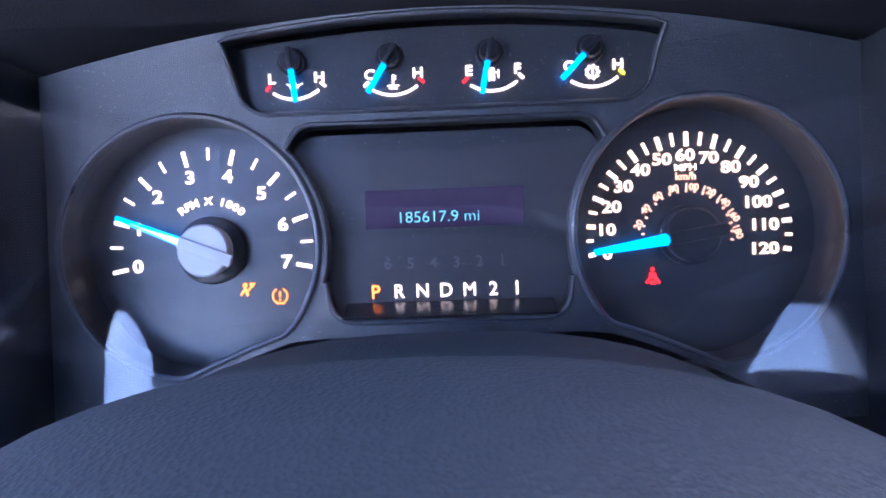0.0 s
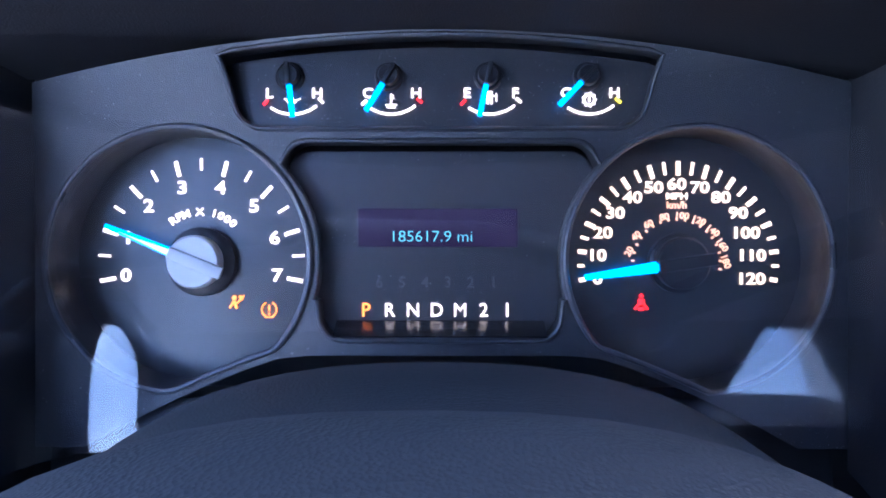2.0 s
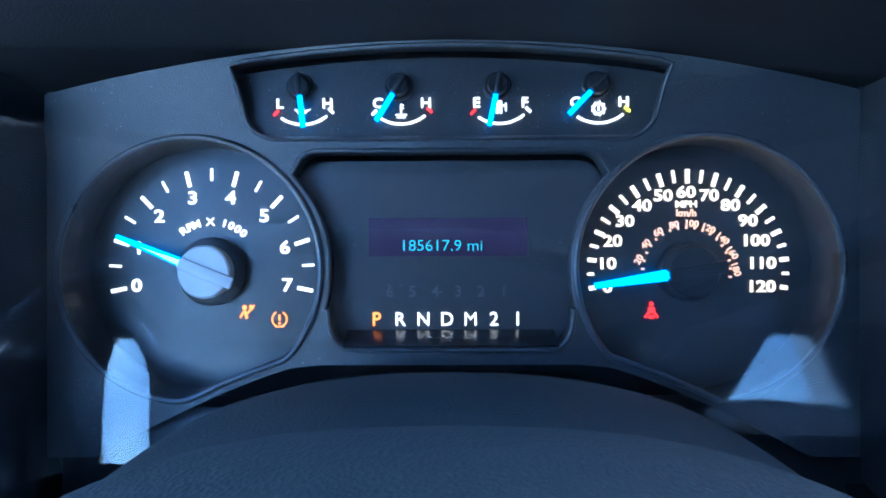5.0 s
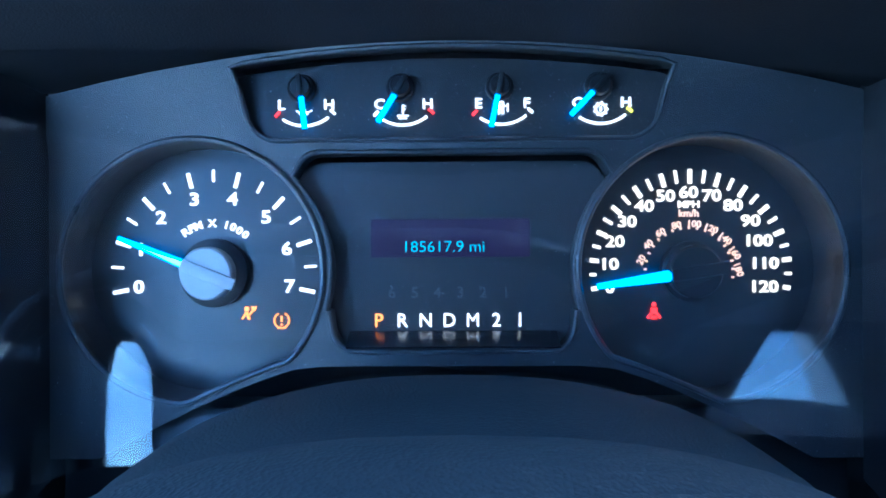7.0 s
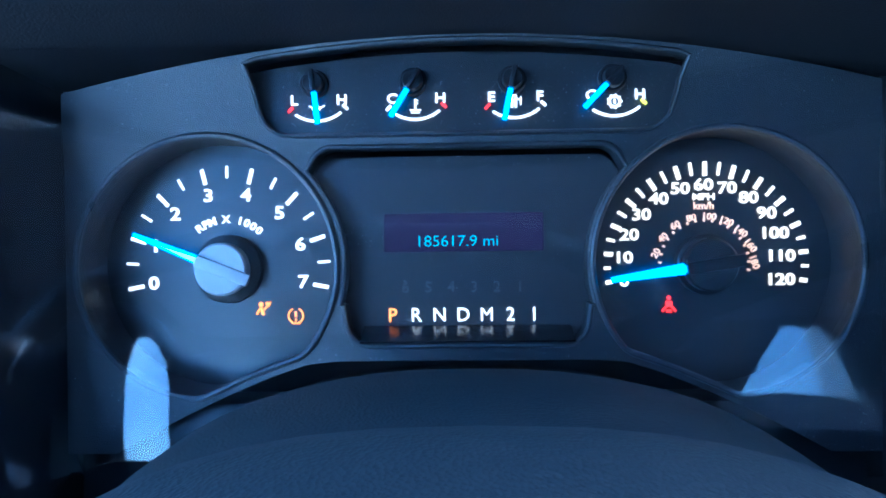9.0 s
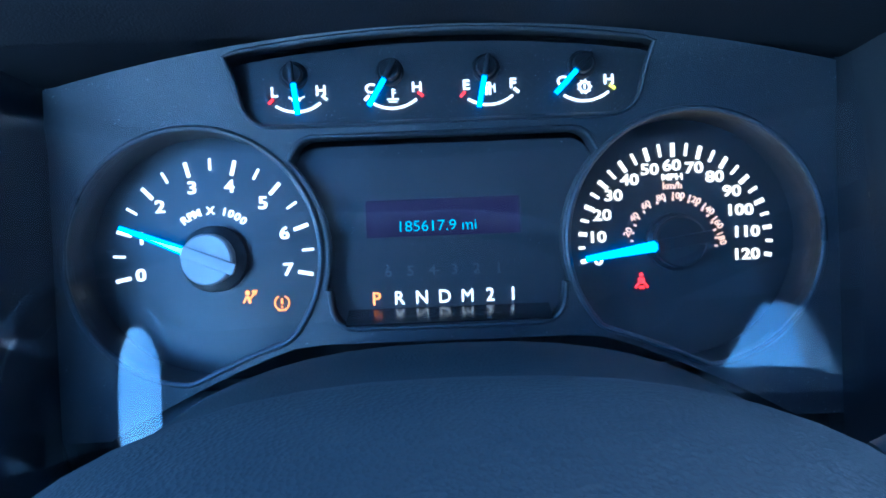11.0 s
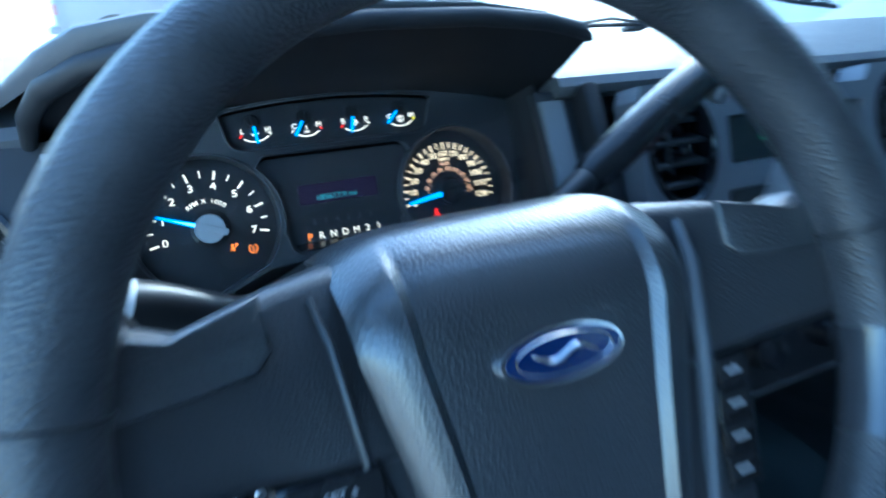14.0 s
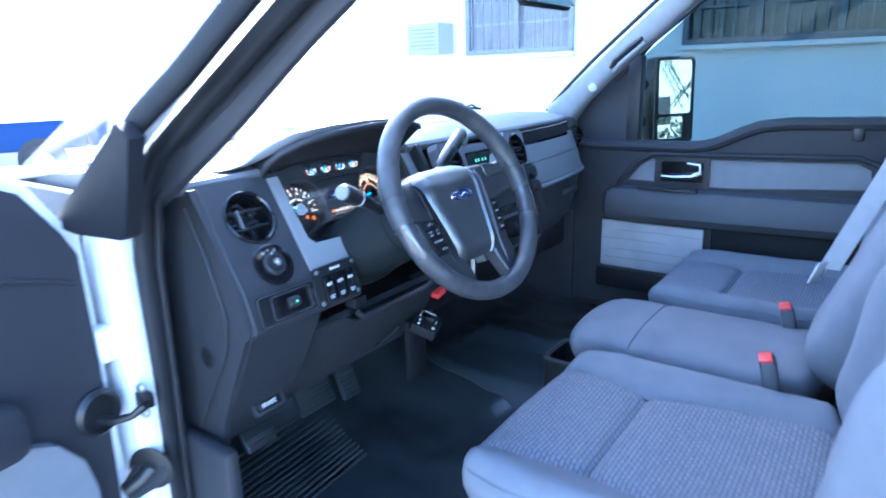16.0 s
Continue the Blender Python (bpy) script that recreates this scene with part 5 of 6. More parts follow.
part("side_wall", box((1.32, -1.33, 1.22), (0.05, 0.40, 1.25), 0.02), PILLARD, cab)
part("right_kick_panel", box((1.30, 0.26, 0.95), (0.04, 0.46, 0.74), 0.01), DOORP, cab)
part("left_cowl_side", box((-0.43, 0.33, 0.95), (0.03, 0.36, 0.74), 0.01), DOORP, cab)
part("firewall", box((0.43, 0.50, 0.95), (1.75, 0.04, 0.75), 0.01), BLACK, cab)
part("roof", sheet(lambda x, y: (x, y, 1.92 - 0.05 * ((x - 0.43) / 0.8) ** 4 - 0.03 * ((y + 0.75) / 0.75) ** 4), span(1.26, -0.40, 12), span(-1.50, -0.42, 10), 0.03), LINER, cab, "grey cloth headliner")
for x in (-0.385, 1.245):
    strip("roof_rail", [(x, -0.40, 1.85), (x, -0.75, 1.875), (x, -1.10, 1.875), (x, -1.52, 1.85)], 0.10, 0.09, PILLARD, cab)
# driver's front pillar, jamb and seals
DP = [(-0.385, 0.10, 1.30), (-0.385, -0.055, 1.375), (-0.375, -0.19, 1.452), (-0.36, -0.34, 1.555), (-0.35, -0.46, 1.63), (-0.33, -0.62, 1.74), (-0.31, -0.80, 1.84)]
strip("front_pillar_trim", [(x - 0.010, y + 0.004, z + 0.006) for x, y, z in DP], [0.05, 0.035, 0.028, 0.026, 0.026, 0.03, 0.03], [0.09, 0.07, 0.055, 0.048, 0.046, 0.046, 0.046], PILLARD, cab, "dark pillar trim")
SEALP = [(-0.425, 0.065, 0.62), (-0.425, 0.060, 0.80), (-0.425, 0.045, 1.00), (-0.425, 0.035, 1.22), (-0.424, 0.012, 1.33), (-0.42, -0.05, 1.40), (-0.41, -0.19, 1.488), (-0.39, -0.36, 1.60), (-0.37, -0.56, 1.725), (-0.35, -0.72, 1.82)]
strip("door_seal", SEALP, 0.028, 0.030, SEAL, cab, "black rubber door seal")
strip("inner_seal", [(x + 0.016, y - 0.016, z - 0.010) for x, y, z in SEALP], 0.012, 0.014, SEAL, cab)
strip("white_jamb", [(x - (0.024 if z < 1.3 else 0.036), y + (0.063 if z < 1.3 else 0.035), z + 0.012) for x, y, z in SEALP], 0.055, [0.15, 0.14, 0.13, 0.11, 0.07, 0.036, 0.024, 0.02, 0.02, 0.02], PAINT, cab, "white painted door jamb")
strip("outer_seal", [(-0.48, 0.00, 1.372), (-0.475, -0.11, 1.455), (-0.47, -0.225, 1.515), (-0.468, -0.377, 1.602), (-0.455, -0.59, 1.73), (-0.44, -0.72, 1.83)], 0.018, 0.036, OUTER, cab, "black outer pillar moulding")
part("sail_piece", plate([(0.136, 1.296), (0.120, 1.283), (0.07, 1.279), (-0.075, 1.288), (-0.09, 1.297), (-0.115, 1.36), (-0.142, 1.434), (-0.115, 1.455), (-0.06, 1.418), (0.02, 1.366)], [], -0.012, 0.012, Matrix(((0, 0, 1, -0.497), (1, 0, 0, 0), (0, 1, 0, 0), (0, 0, 0, 1)))), OUTER, cab, "black corner cover at the pillar foot")
part("kick_panel", box((-0.385, 0.085, 0.73), (0.03, 0.33, 0.28), 0.01), DASH, cab)
part("fender", box((-0.52, 0.62, 1.02), (0.10, 0.95, 0.5), 0.04), PAINT, cab)
for z in (1.004, 0.956):
    part("jamb_bolt", lathe([(0.009, 0), (0.009, 0.005), (0.006, 0.007)], pose(-0.467, 0.032, z, 90, 0, -70), 8), METAL, cab)
part("harness_plug", box((-0.468, 0.026, 0.984), (0.020, 0.030, 0.026), 0.003), BLACK, cab)
part("harness", tube([(-0.470, 0.014, 0.984), (-0.484, 0.006, 0.982), (-0.500, 0.012, 0.972), (-0.518, 0.036, 0.964), (-0.530, 0.066, 0.962)], [0.005, 0.0075, 0.006, 0.0075, 0.007], 10), BLACK, cab)
part("hinge_boot", tube([(-0.466, 0.050, 0.838), (-0.482, 0.052, 0.825), (-0.506, 0.070, 0.806)], [0.020, 0.018, 0.016], 16), BLACK, cab)
for i in range(4):
    part("boot_ring", lathe([(0.030 - 0.004 * i, 0), (0.034 - 0.004 * i, 0.004), (0.030 - 0.004 * i, 0.008)], pose(-0.468 - 0.009 * i, 0.048 + 0.004 * i, 0.836 - 0.008 * i, 60, 0, -60), 20), BLACK, cab)
part("boot_plate", lathe([(0.041, 0.0), (0.041, 0.004), (0.034, 0.006)], pose(-0.466, 0.050, 0.838, 90, 0, -60), 28), BLACK, cab)
# passenger's front pillar with grab handle
PP = [(1.27, 0.10, 1.33), (1.235, -0.01, 1.425), (1.18, -0.13, 1.515), (1.12, -0.28, 1.62), (1.07, -0.42, 1.72), (1.03, -0.58, 1.81)]
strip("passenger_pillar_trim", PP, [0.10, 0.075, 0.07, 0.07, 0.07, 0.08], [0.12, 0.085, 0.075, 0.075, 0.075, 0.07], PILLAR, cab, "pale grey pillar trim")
part("windscreen_seal", tube([(x - 0.022, y + 0.040, z + 0.030) for x, y, z in PP], 0.007, 8), SEAL, cab, "black seal along the windscreen")
to_cab = Vector((-0.80, -0.55, -0.12)).normalized()
part("pillar_cap", lathe([(0.014, 0), (0.014, 0.006), (0.010, 0.009)], Matrix.Translation((1.176, -0.071, 1.443)) @ to_cab.to_track_quat("Z", "Y").to_matrix().to_4x4(), 20), PRINT, cab, "white airbag badge stud")
slot = [Vector(p) + Vector((-0.014, 0.0, 0.010)) + to_cab * 0.034 for p in ((1.188, -0.125, 1.502), (1.172, -0.150, 1.525), (1.150, -0.205, 1.562), (1.133, -0.245, 1.588))]
part("grab_recess", tube(slot, [0.006, 0.014, 0.014, 0.006], 12), BLACK, cab, "dark hand slot of the grab handle")
grab = [p + to_cab * 0.012 + Vector((0.0, -0.010, -0.012)) for p in slot]
part("grab_handle", tube(grab, [0.005, 0.008, 0.008, 0.005], 12), PILLAR, cab, "grey grab handle")
# windscreen
def screen_face(u, v):
    return (0.43 + u * (0.86 - 0.16 * v), 0.72 - 1.10 * v - 0.16 * u * u, 1.30 + 0.58 * v)


ws = part("windscreen", sheet(screen_face, span(-1, 1, 13), span(0, 1, 9), 0.004), SCREEN, cab, "dusty windscreen with painted glare haze")
ws.visible_shadow = False
part("cowl", box((0.43, 0.80, 1.26), (1.7, 0.30, 0.06), 0.02), BLACK, cab)
bonnet = part("bonnet", sheet(lambda x, y: (x, y, 1.27 - 0.08 * (y - 0.85) - 0.05 * ((x - 0.43) / 0.8) ** 4), span(-0.42, 1.28, 14), span(0.85, 2.1, 8), 0.02), PAINT, cab, "white bonnet")
def wiper(pivot, elbow, tip):
    """A wiper parked along the foot of the windscreen: arm, blade and the bows between."""
    p, e, t = Vector(pivot), Vector(elbow), Vector(tip)
    w = part("wiper", tube([p, p.lerp(e, 0.5) + Vector((0, 0, 0.012)), e, e.lerp(t, 0.5) + Vector((0, 0, 0.012))], [0.012, 0.010, 0.008, 0.005], 8), BLACK, cab, "black wiper arm")
    a, b = e.lerp(t, -0.12), t
    part("wiper_blade", tube([a, a.lerp(b, 0.5) + Vector((0, 0, -0.004)), b], 0.005, 6), SEAL, w, "thin rubber blade")
    for q in (0.22, 0.78):
        c = a.lerp(b, q)
        part("blade_bow", tube([c + (a - b) * 0.16, c + Vector((0, 0, 0.012)), c + (b - a) * 0.16], 0.004, 6), BLACK, w)


wiper((0.87, 0.68, 1.305), (1.02, 0.465, 1.392), (1.27, 0.45, 1.360))
wiper((0.22, 0.76, 1.300), (0.36, 0.67, 1.338), (0.96, 0.64, 1.325))
vis = thing("rear_view_mirror", "black interior mirror under the roof", "mirror", Matrix.Translation((0.43, -0.30, 1.62)))
part("mirror_shell", box((0.40, -0.28, 1.672), (0.25, 0.03, 0.07), 0.02), BLACK, vis)
part("mirror_stem", tube([(0.40, -0.27, 1.68), (0.40, -0.22, 1.76)], 0.01, 10), BLACK, vis)
part("mirror_face", box((0.40, -0.297, 1.672), (0.235, 0.003, 0.055), 0.001), MIRROR, vis)

# ---- passenger door ----
pdoor = thing("passenger_door", "closed passenger door with grey inserts and chrome pull", "car door", Matrix.Translation((1.32, -0.4, 0.6)))
YZ = Matrix(((0, 0, -1, 1.29), (1, 0, 0, 0), (0, 1, 0, 0), (0, 0, 0, 1)))     # local x along the truck, y up, z into the cab
sill_line = [(0.02, 1.245), (-0.40, 1.250), (-0.46, 1.262), (-0.55, 1.305), (-0.60, 1.325), (-0.68, 1.335), (-1.10, 1.345)]
outline = [(0.06, 0.62)] + [(0.06, 1.10)] + sill_line + [(-1.12, 0.62)]
insert = [(-0.17, 1.110), (-0.215, 1.165), (-0.26, 1.192), (-0.87, 1.208), (-0.905, 1.19), (-0.915, 1.13), (-0.55, 1.105), (-0.45, 1.103)]
part("door_panel", plate(outline, [insert], -0.06, 0.0, YZ), DOORP, pdoor, "dark grained door panel", smooth=False)
part("grey_insert", plate(insert, [], -0.05, -0.012, YZ), DOORG, pdoor, "grey door insert", smooth=False)
part("insert_bead", tube([YZ @ Vector((x, y + 0.004, 0.003)) for x, y in [(-0.13, 1.06), (-0.15, 1.11), (-0.20, 1.17), (-0.26, 1.205), (-0.87, 1.222), (-0.93, 1.20)]], 0.009, 10), DOORP, pdoor)
part("window_ledge", tube([YZ @ Vector((x, y - 0.012, 0.0)) for x, y in sill_line], 0.020, 10), DOORP, pdoor)
hb = part("handle_bowl", plate(rrect(-0.452, 1.100, -0.270, 1.202, 0.008), [rrect(-0.435, 1.115, -0.290, 1.187, 0.008)], -0.012, 0.004, YZ), BLACK, pdoor, smooth=False)
part("bowl_back", plate(rrect(-0.435, 1.115, -0.290, 1.187, 0.008), [], -0.02, -0.010, YZ), GLOSS, hb, smooth=False)
part("pull", tube([YZ @ Vector(p) for p in [(-0.296, 1.131, 0.002), (-0.33, 1.130, 0.008), (-0.40, 1.136, 0.012), (-0.425, 1.152, 0.010), (-0.425, 1.178, 0.006), (-0.38, 1.182, 0.0)]], [0.008, 0.009, 0.011, 0.011, 0.009, 0.006], 12), CHROME, hb, "chrome door pull")
ring0 = lambda y, w, z0, z1: [(1.29, y, z0), (1.29 - w * 0.7, y, z0 + 0.004), (1.29 - w, y, z0 + 0.03), (1.29 - w, y, z1 - 0.03), (1.29 - w * 0.8, y, z1 - 0.005), (1.29, y, z1)]
part("armrest", loft(bmesh.new(), [ring0(y, w, z0, z1) for y, w, z0, z1 in ((-0.085, 0.02, 0.985, 1.055), (-0.11, 0.05, 0.965, 1.078), (-0.16, 0.062, 0.962, 1.090), (-0.5, 0.066, 0.968, 1.094), (-0.9, 0.066, 0.98, 1.10), (-1.1, 0.06, 0.98, 1.10))]), ARMG, pdoor, "padded armrest")
part("switch_strip", box((1.24, -0.33, 1.094), (0.03, 0.20, 0.008), 0.003), BLACK, pdoor)
part("pale_panel", box((1.284, -0.27, 0.865), (0.016, 0.37, 0.18), 0.006), KICK, pdoor, "pale scuffed lower panel")
for z, y0, y1 in ((0.812, -0.10, -0.40), (0.846, -0.13, -0.452), (0.886, -0.09, -0.33), (0.921, -0.16, -0.452)):
    part("panel_line", tube([(1.2762, y0, z), (1.2762, (y0 + y1) / 2, z + 0.003), (1.2762, y1, z + 0.001)], 0.0009, 6), DOORG, pdoor, "thin grey scuff line")
part("map_pocket", box((1.275, -0.45, 0.735), (0.05, 0.75, 0.085), 0.015), BLACK, pdoor)
# dark sheet laid over the lower door to stand in for shade
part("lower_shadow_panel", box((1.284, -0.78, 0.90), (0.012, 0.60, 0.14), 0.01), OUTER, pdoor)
part("door_sail", plate([(0.10, 1.25), (-0.155, 1.25), (-0.165, 1.53), (-0.08, 1.50), (0.10, 1.38)], [], -0.03, 0.0, YZ), DOORP, pdoor, "black mirror corner cover", smooth=False)
part("window_channel", box((1.305, -0.182, 1.395), (0.05, 0.048, 0.30), 0.008), SEAL, pdoor, "black rubber window channel")
gl = part("side_glass", plate([(-0.165, 1.25), (-0.165, 1.52), (-0.40, 1.72), (-0.55, 1.80), (-1.12, 1.82), (-1.12, 1.33), (-0.60, 1.31), (-0.46, 1.255)], [], -0.04, -0.036, YZ), SIDEG, pdoor, "tinted side window", smooth=False)
gl.visible_shadow = False
strip("window_frame", [(1.30, -0.10, 1.47), (1.295, -0.22, 1.60), (1.28, -0.40, 1.735), (1.27, -0.58, 1.82), (1.26, -1.12, 1.84)], 0.03, 0.05, SEAL, pdoor)
part("latch_pin", box((1.285, -0.86, 1.30), (0.02, 0.03, 0.05), 0.006), BLACK, pdoor)

# passenger's tall towing mirror
pm = thing("towing_mirror", "tall black towing mirror outside the passenger window", "side mirror", Matrix.Translation((1.55, -0.17, 1.22)))
MM = pose(1.590, -0.228, 1.378, 87, 0, -38)
part("shell", box((0, 0, -0.05), (0.185, 0.335, 0.10), 0.035), BLACK, pm, at=MM, label="black mirror housing")
part("mirror_glass", plate(rrect(-0.070, -0.050, 0.078, 0.150, 0.012), [], 0.0, 0.006, MM), MIRROR, pm, "upper mirror glass", smooth=False)
part("mirror_frame", plate(rrect(-0.086, -0.160, 0.088, 0.160, 0.02), [rrect(-0.070, -0.050, 0.078, 0.150, 0.012), rrect(-0.070, -0.145, 0.045, -0.062, 0.012)], 0.0, 0.010, MM), BLACK, pm, smooth=False)
part("spotter_glass", plate(rrect(-0.070, -0.145, 0.045, -0.062, 0.012), [], 0.0, 0.006, MM), MIRROR, pm, "lower spotter glass", smooth=False)
for z in (1.30, 1.44):
    part("mirror_arm", tube([(1.34, -0.12, z), (1.50, -0.14, z)], 0.022, 12), BLACK, pm)

# ---- driver's door, standing open ----
ddoor = thing("driver_door", "open white driver door with black inner panel", "car door", Matrix.Translation((-0.50, 0.12, 0.6)))
DD = pose(-0.485, 0.115, 0, 0, 0, 0) @ Matrix(((-math.sin(radians(80)), 0, math.cos(radians(80)), 0), (-math.cos(radians(80)), 0, -math.sin(radians(80)), 0), (0, 1, 0, 0), (0, 0, 0, 1)))
door_line = [(0.0, 1.270), (0.02, 1.288), (0.085, 1.385), (0.13, 1.405), (1.08, 1.42)]
part("door_skin", plate([(0.0, 0.55)] + door_line + [(1.08, 0.55)], [], -0.09, 0.0, DD), PAINT, ddoor, "white painted door shell", smooth=False)
part("inner_panel", plate([(0.045, 0.60), (0.03, 1.0), (0.03, 1.245), (0.05, 1.285), (0.10, 1.355), (0.14, 1.372), (1.05, 1.39), (1.05, 0.60)], [], 0.001, 0.035, DD), DOORP, ddoor, "dark inner door panel", smooth=False)
part("map_pocket", plate([(0.085, 0.66), (0.087, 0.86), (0.10, 0.92), (0.134, 0.966), (0.20, 1.0), (0.30, 1.01), (0.60, 1.0), (0.60, 0.66)], [], 0.034, 0.06, DD), DOORG, ddoor, "grey door pocket", smooth=False)
part("panel_crease", tube([DD @ Vector(p) for p in ((0.045, 1.20, 0.035), (0.074, 1.213, 0.036), (0.14, 1.235, 0.036), (0.40, 1.25, 0.036))], 0.004, 8), DOORP, ddoor)
part("door_armrest", box((0.55, 1.03, 0.06), (0.75, 0.09, 0.08), 0.03), DOORP, ddoor, at=DD)
part("cable_grommet", lathe([(0.040, 0.03), (0.042, 0.042), (0.034, 0.050), (0.030, 0.038)], DD @ pose(0.050, 0.975, 0), 28), BLACK, ddoor)
part("hinge", box((0.01, 1.08, 0.02), (0.03, 0.06, 0.04), 0.005), PAINT, ddoor, at=DD)
part("door_mirror_arm", box((0.13, 1.47, -0.16), (0.12, 0.16, 0.14), 0.03), BLACK, ddoor, at=DD)

# ---- seats ----
def squircle(u, v, n=4.5):
    """Maps the square of u, v onto a rounded square."""
    m = max(abs(u), abs(v))
    if m < 1e-6:
        return 0.0, 0.0
    k = m / ((abs(u) / m) ** n + (abs(v) / m) ** n) ** (1 / n) / m
    k = 1 + (k - 1) * m ** 4
    return u * k, v * k


def groove(d, width=0.035, deep=0.008):
    return deep * math.exp(-(d / width) ** 2)


ROLLED = [1.0, 0.994, 0.98, 0.955, 0.92, 0.87]
SEAMS = (0.60, 0.22)


def cuts(a, b, n):
    """Even steps from a to b, closer where an edge of the cushion rolls over."""
    inner = [t for t in span(max(a, -0.83), min(b, 0.83), n)]
    low = [-e for e in ROLLED if -e >= a - 1e-6] if a < -0.85 else []
    high = [e for e in reversed(ROLLED) if e <= b + 1e-6] if b > 0.85 else []
    return low + inner + high


def roll(m, reach):
    s = min(1.0, (1 - m) / reach)
    return (1 - (1 - s) ** 2.6) ** (1 / 2.6)


def seat(name, label, x0, x1, yf, depth, ztop, woven):
    """A stuffed cushion of seamed cloth panels on a dark base."""
    cx, hx, cy, hy = (x0 + x1) / 2, (x1 - x0) / 2, yf - depth / 2, depth / 2
    s = thing(name, label, "car seat", Matrix.Translation((cx, cy, 0.62)), "front seats")
    su, sv = SEAMS

    def top(u, v):
        a, b = squircle(u, v)
        m = max(abs(u), abs(v))
        r = roll(m, 0.26)
        z = 0.775 + (ztop - 0.775) * r
        waist = su - 0.10 * math.exp(-((v - sv) / 0.35) ** 2)
        if woven:
            z += r * (0.026 * math.exp(-((abs(u) - 0.80) / 0.17) ** 2) + 0.008 * (1 - u * u))
            z -= r * groove(abs(u) - waist, 0.03, 0.011)
            if abs(u) < waist + 0.05:
                z -= r * groove(v - sv, 0.035, 0.013)
            z -= r * 0.010 * (1 - v) * max(0.0, 1 - (u / 0.6) ** 2)
        else:
            z += r * (0.020 * (1 - u * u) - groove(v - 0.35, 0.03, 0.004) * 0.8)
        z -= 0.012 * r * max(0.0, v) ** 3 - 0.022 * r * max(0.0, -v - 0.5)
        z += r * 0.005 * noise.noise((cx + a * 2.2, b * 2.6, 1.0)) + r * 0.0012 * noise.noise((cx + a * 9, b * 9, 3.0))
        tuck = 0.055 * (1 - r) ** 1.5
        return (cx + a * (hx - tuck), cy + b * (hy - tuck * 1.2), z)

    def warped(lo, hi, v0, v1, nu, nv, inner):
        """Panel between two seams, whose seam follows the waist of the cushion."""
        def f(u, v):
            w = su - 0.10 * math.exp(-((v - sv) / 0.35) ** 2)
            if inner:
                return top(u / su * w, v)
            k = (abs(u) - su) / (1 - su)
            return top(math.copysign(w + (1 - w) * k, u), v)
        us = span(lo, hi, nu) if inner else ([-e for e in ROLLED] + span(-0.83, -su, nu) if hi < 0 else span(su, 0.83, nu) + list(reversed(ROLLED)))
        return sheet(f, us, cuts(v0, v1, nv), 0.006)

    if woven:
        part("rear_panel", warped(-su, su, -1, sv, 18, 22, True), WEAVE, s, "woven cloth panel")
        part("front_panel", warped(-su, su, sv, 1, 18, 14, True), WEAVE, s, "woven cloth panel")
        for lo, hi in ((-1, -su), (su, 1)):
            part("side_bolster", warped(lo, hi, -1, 1, 10, 30, False), FABRIC, s, "plain cloth bolster")
        part("stitch_line", tube([Vector(top(0.90, v)) + Vector((0, 0, 0.001)) for v in span(-0.8, 0.85, 16)], 0.0011, 6), STITCH, s)
        part("stitch_line", tube([Vector(top(-0.90, v)) + Vector((0, 0, 0.001)) for v in span(-0.8, 0.85, 16)], 0.0011, 6), STITCH, s)
    else:
        part("seat_cushion", sheet(top, cuts(-1, 1, 20), cuts(-1, 1, 28), 0.006), FABRIC, s, "plain grey cloth cushion")
        part("cross_seam", tube([Vector(top(u, 0.35)) + Vector((0, 0, 0.0022)) for u in span(-0.9, 0.9, 40)], 0.0012, 6), STITCH, s)
        for q in (-0.965, 0.965):
            part("side_piping", tube([Vector(top(q, v)) + Vector((0, 0, 0.001)) for v in span(-0.9, 0.9, 16)], 0.0022, 6), STITCH, s)
    part("seat_base", box((cx, cy, 0.71), (2 * hx - 0.12, 2 * hy - 0.12, 0.16), 0.02), BLACK, s)
    return s


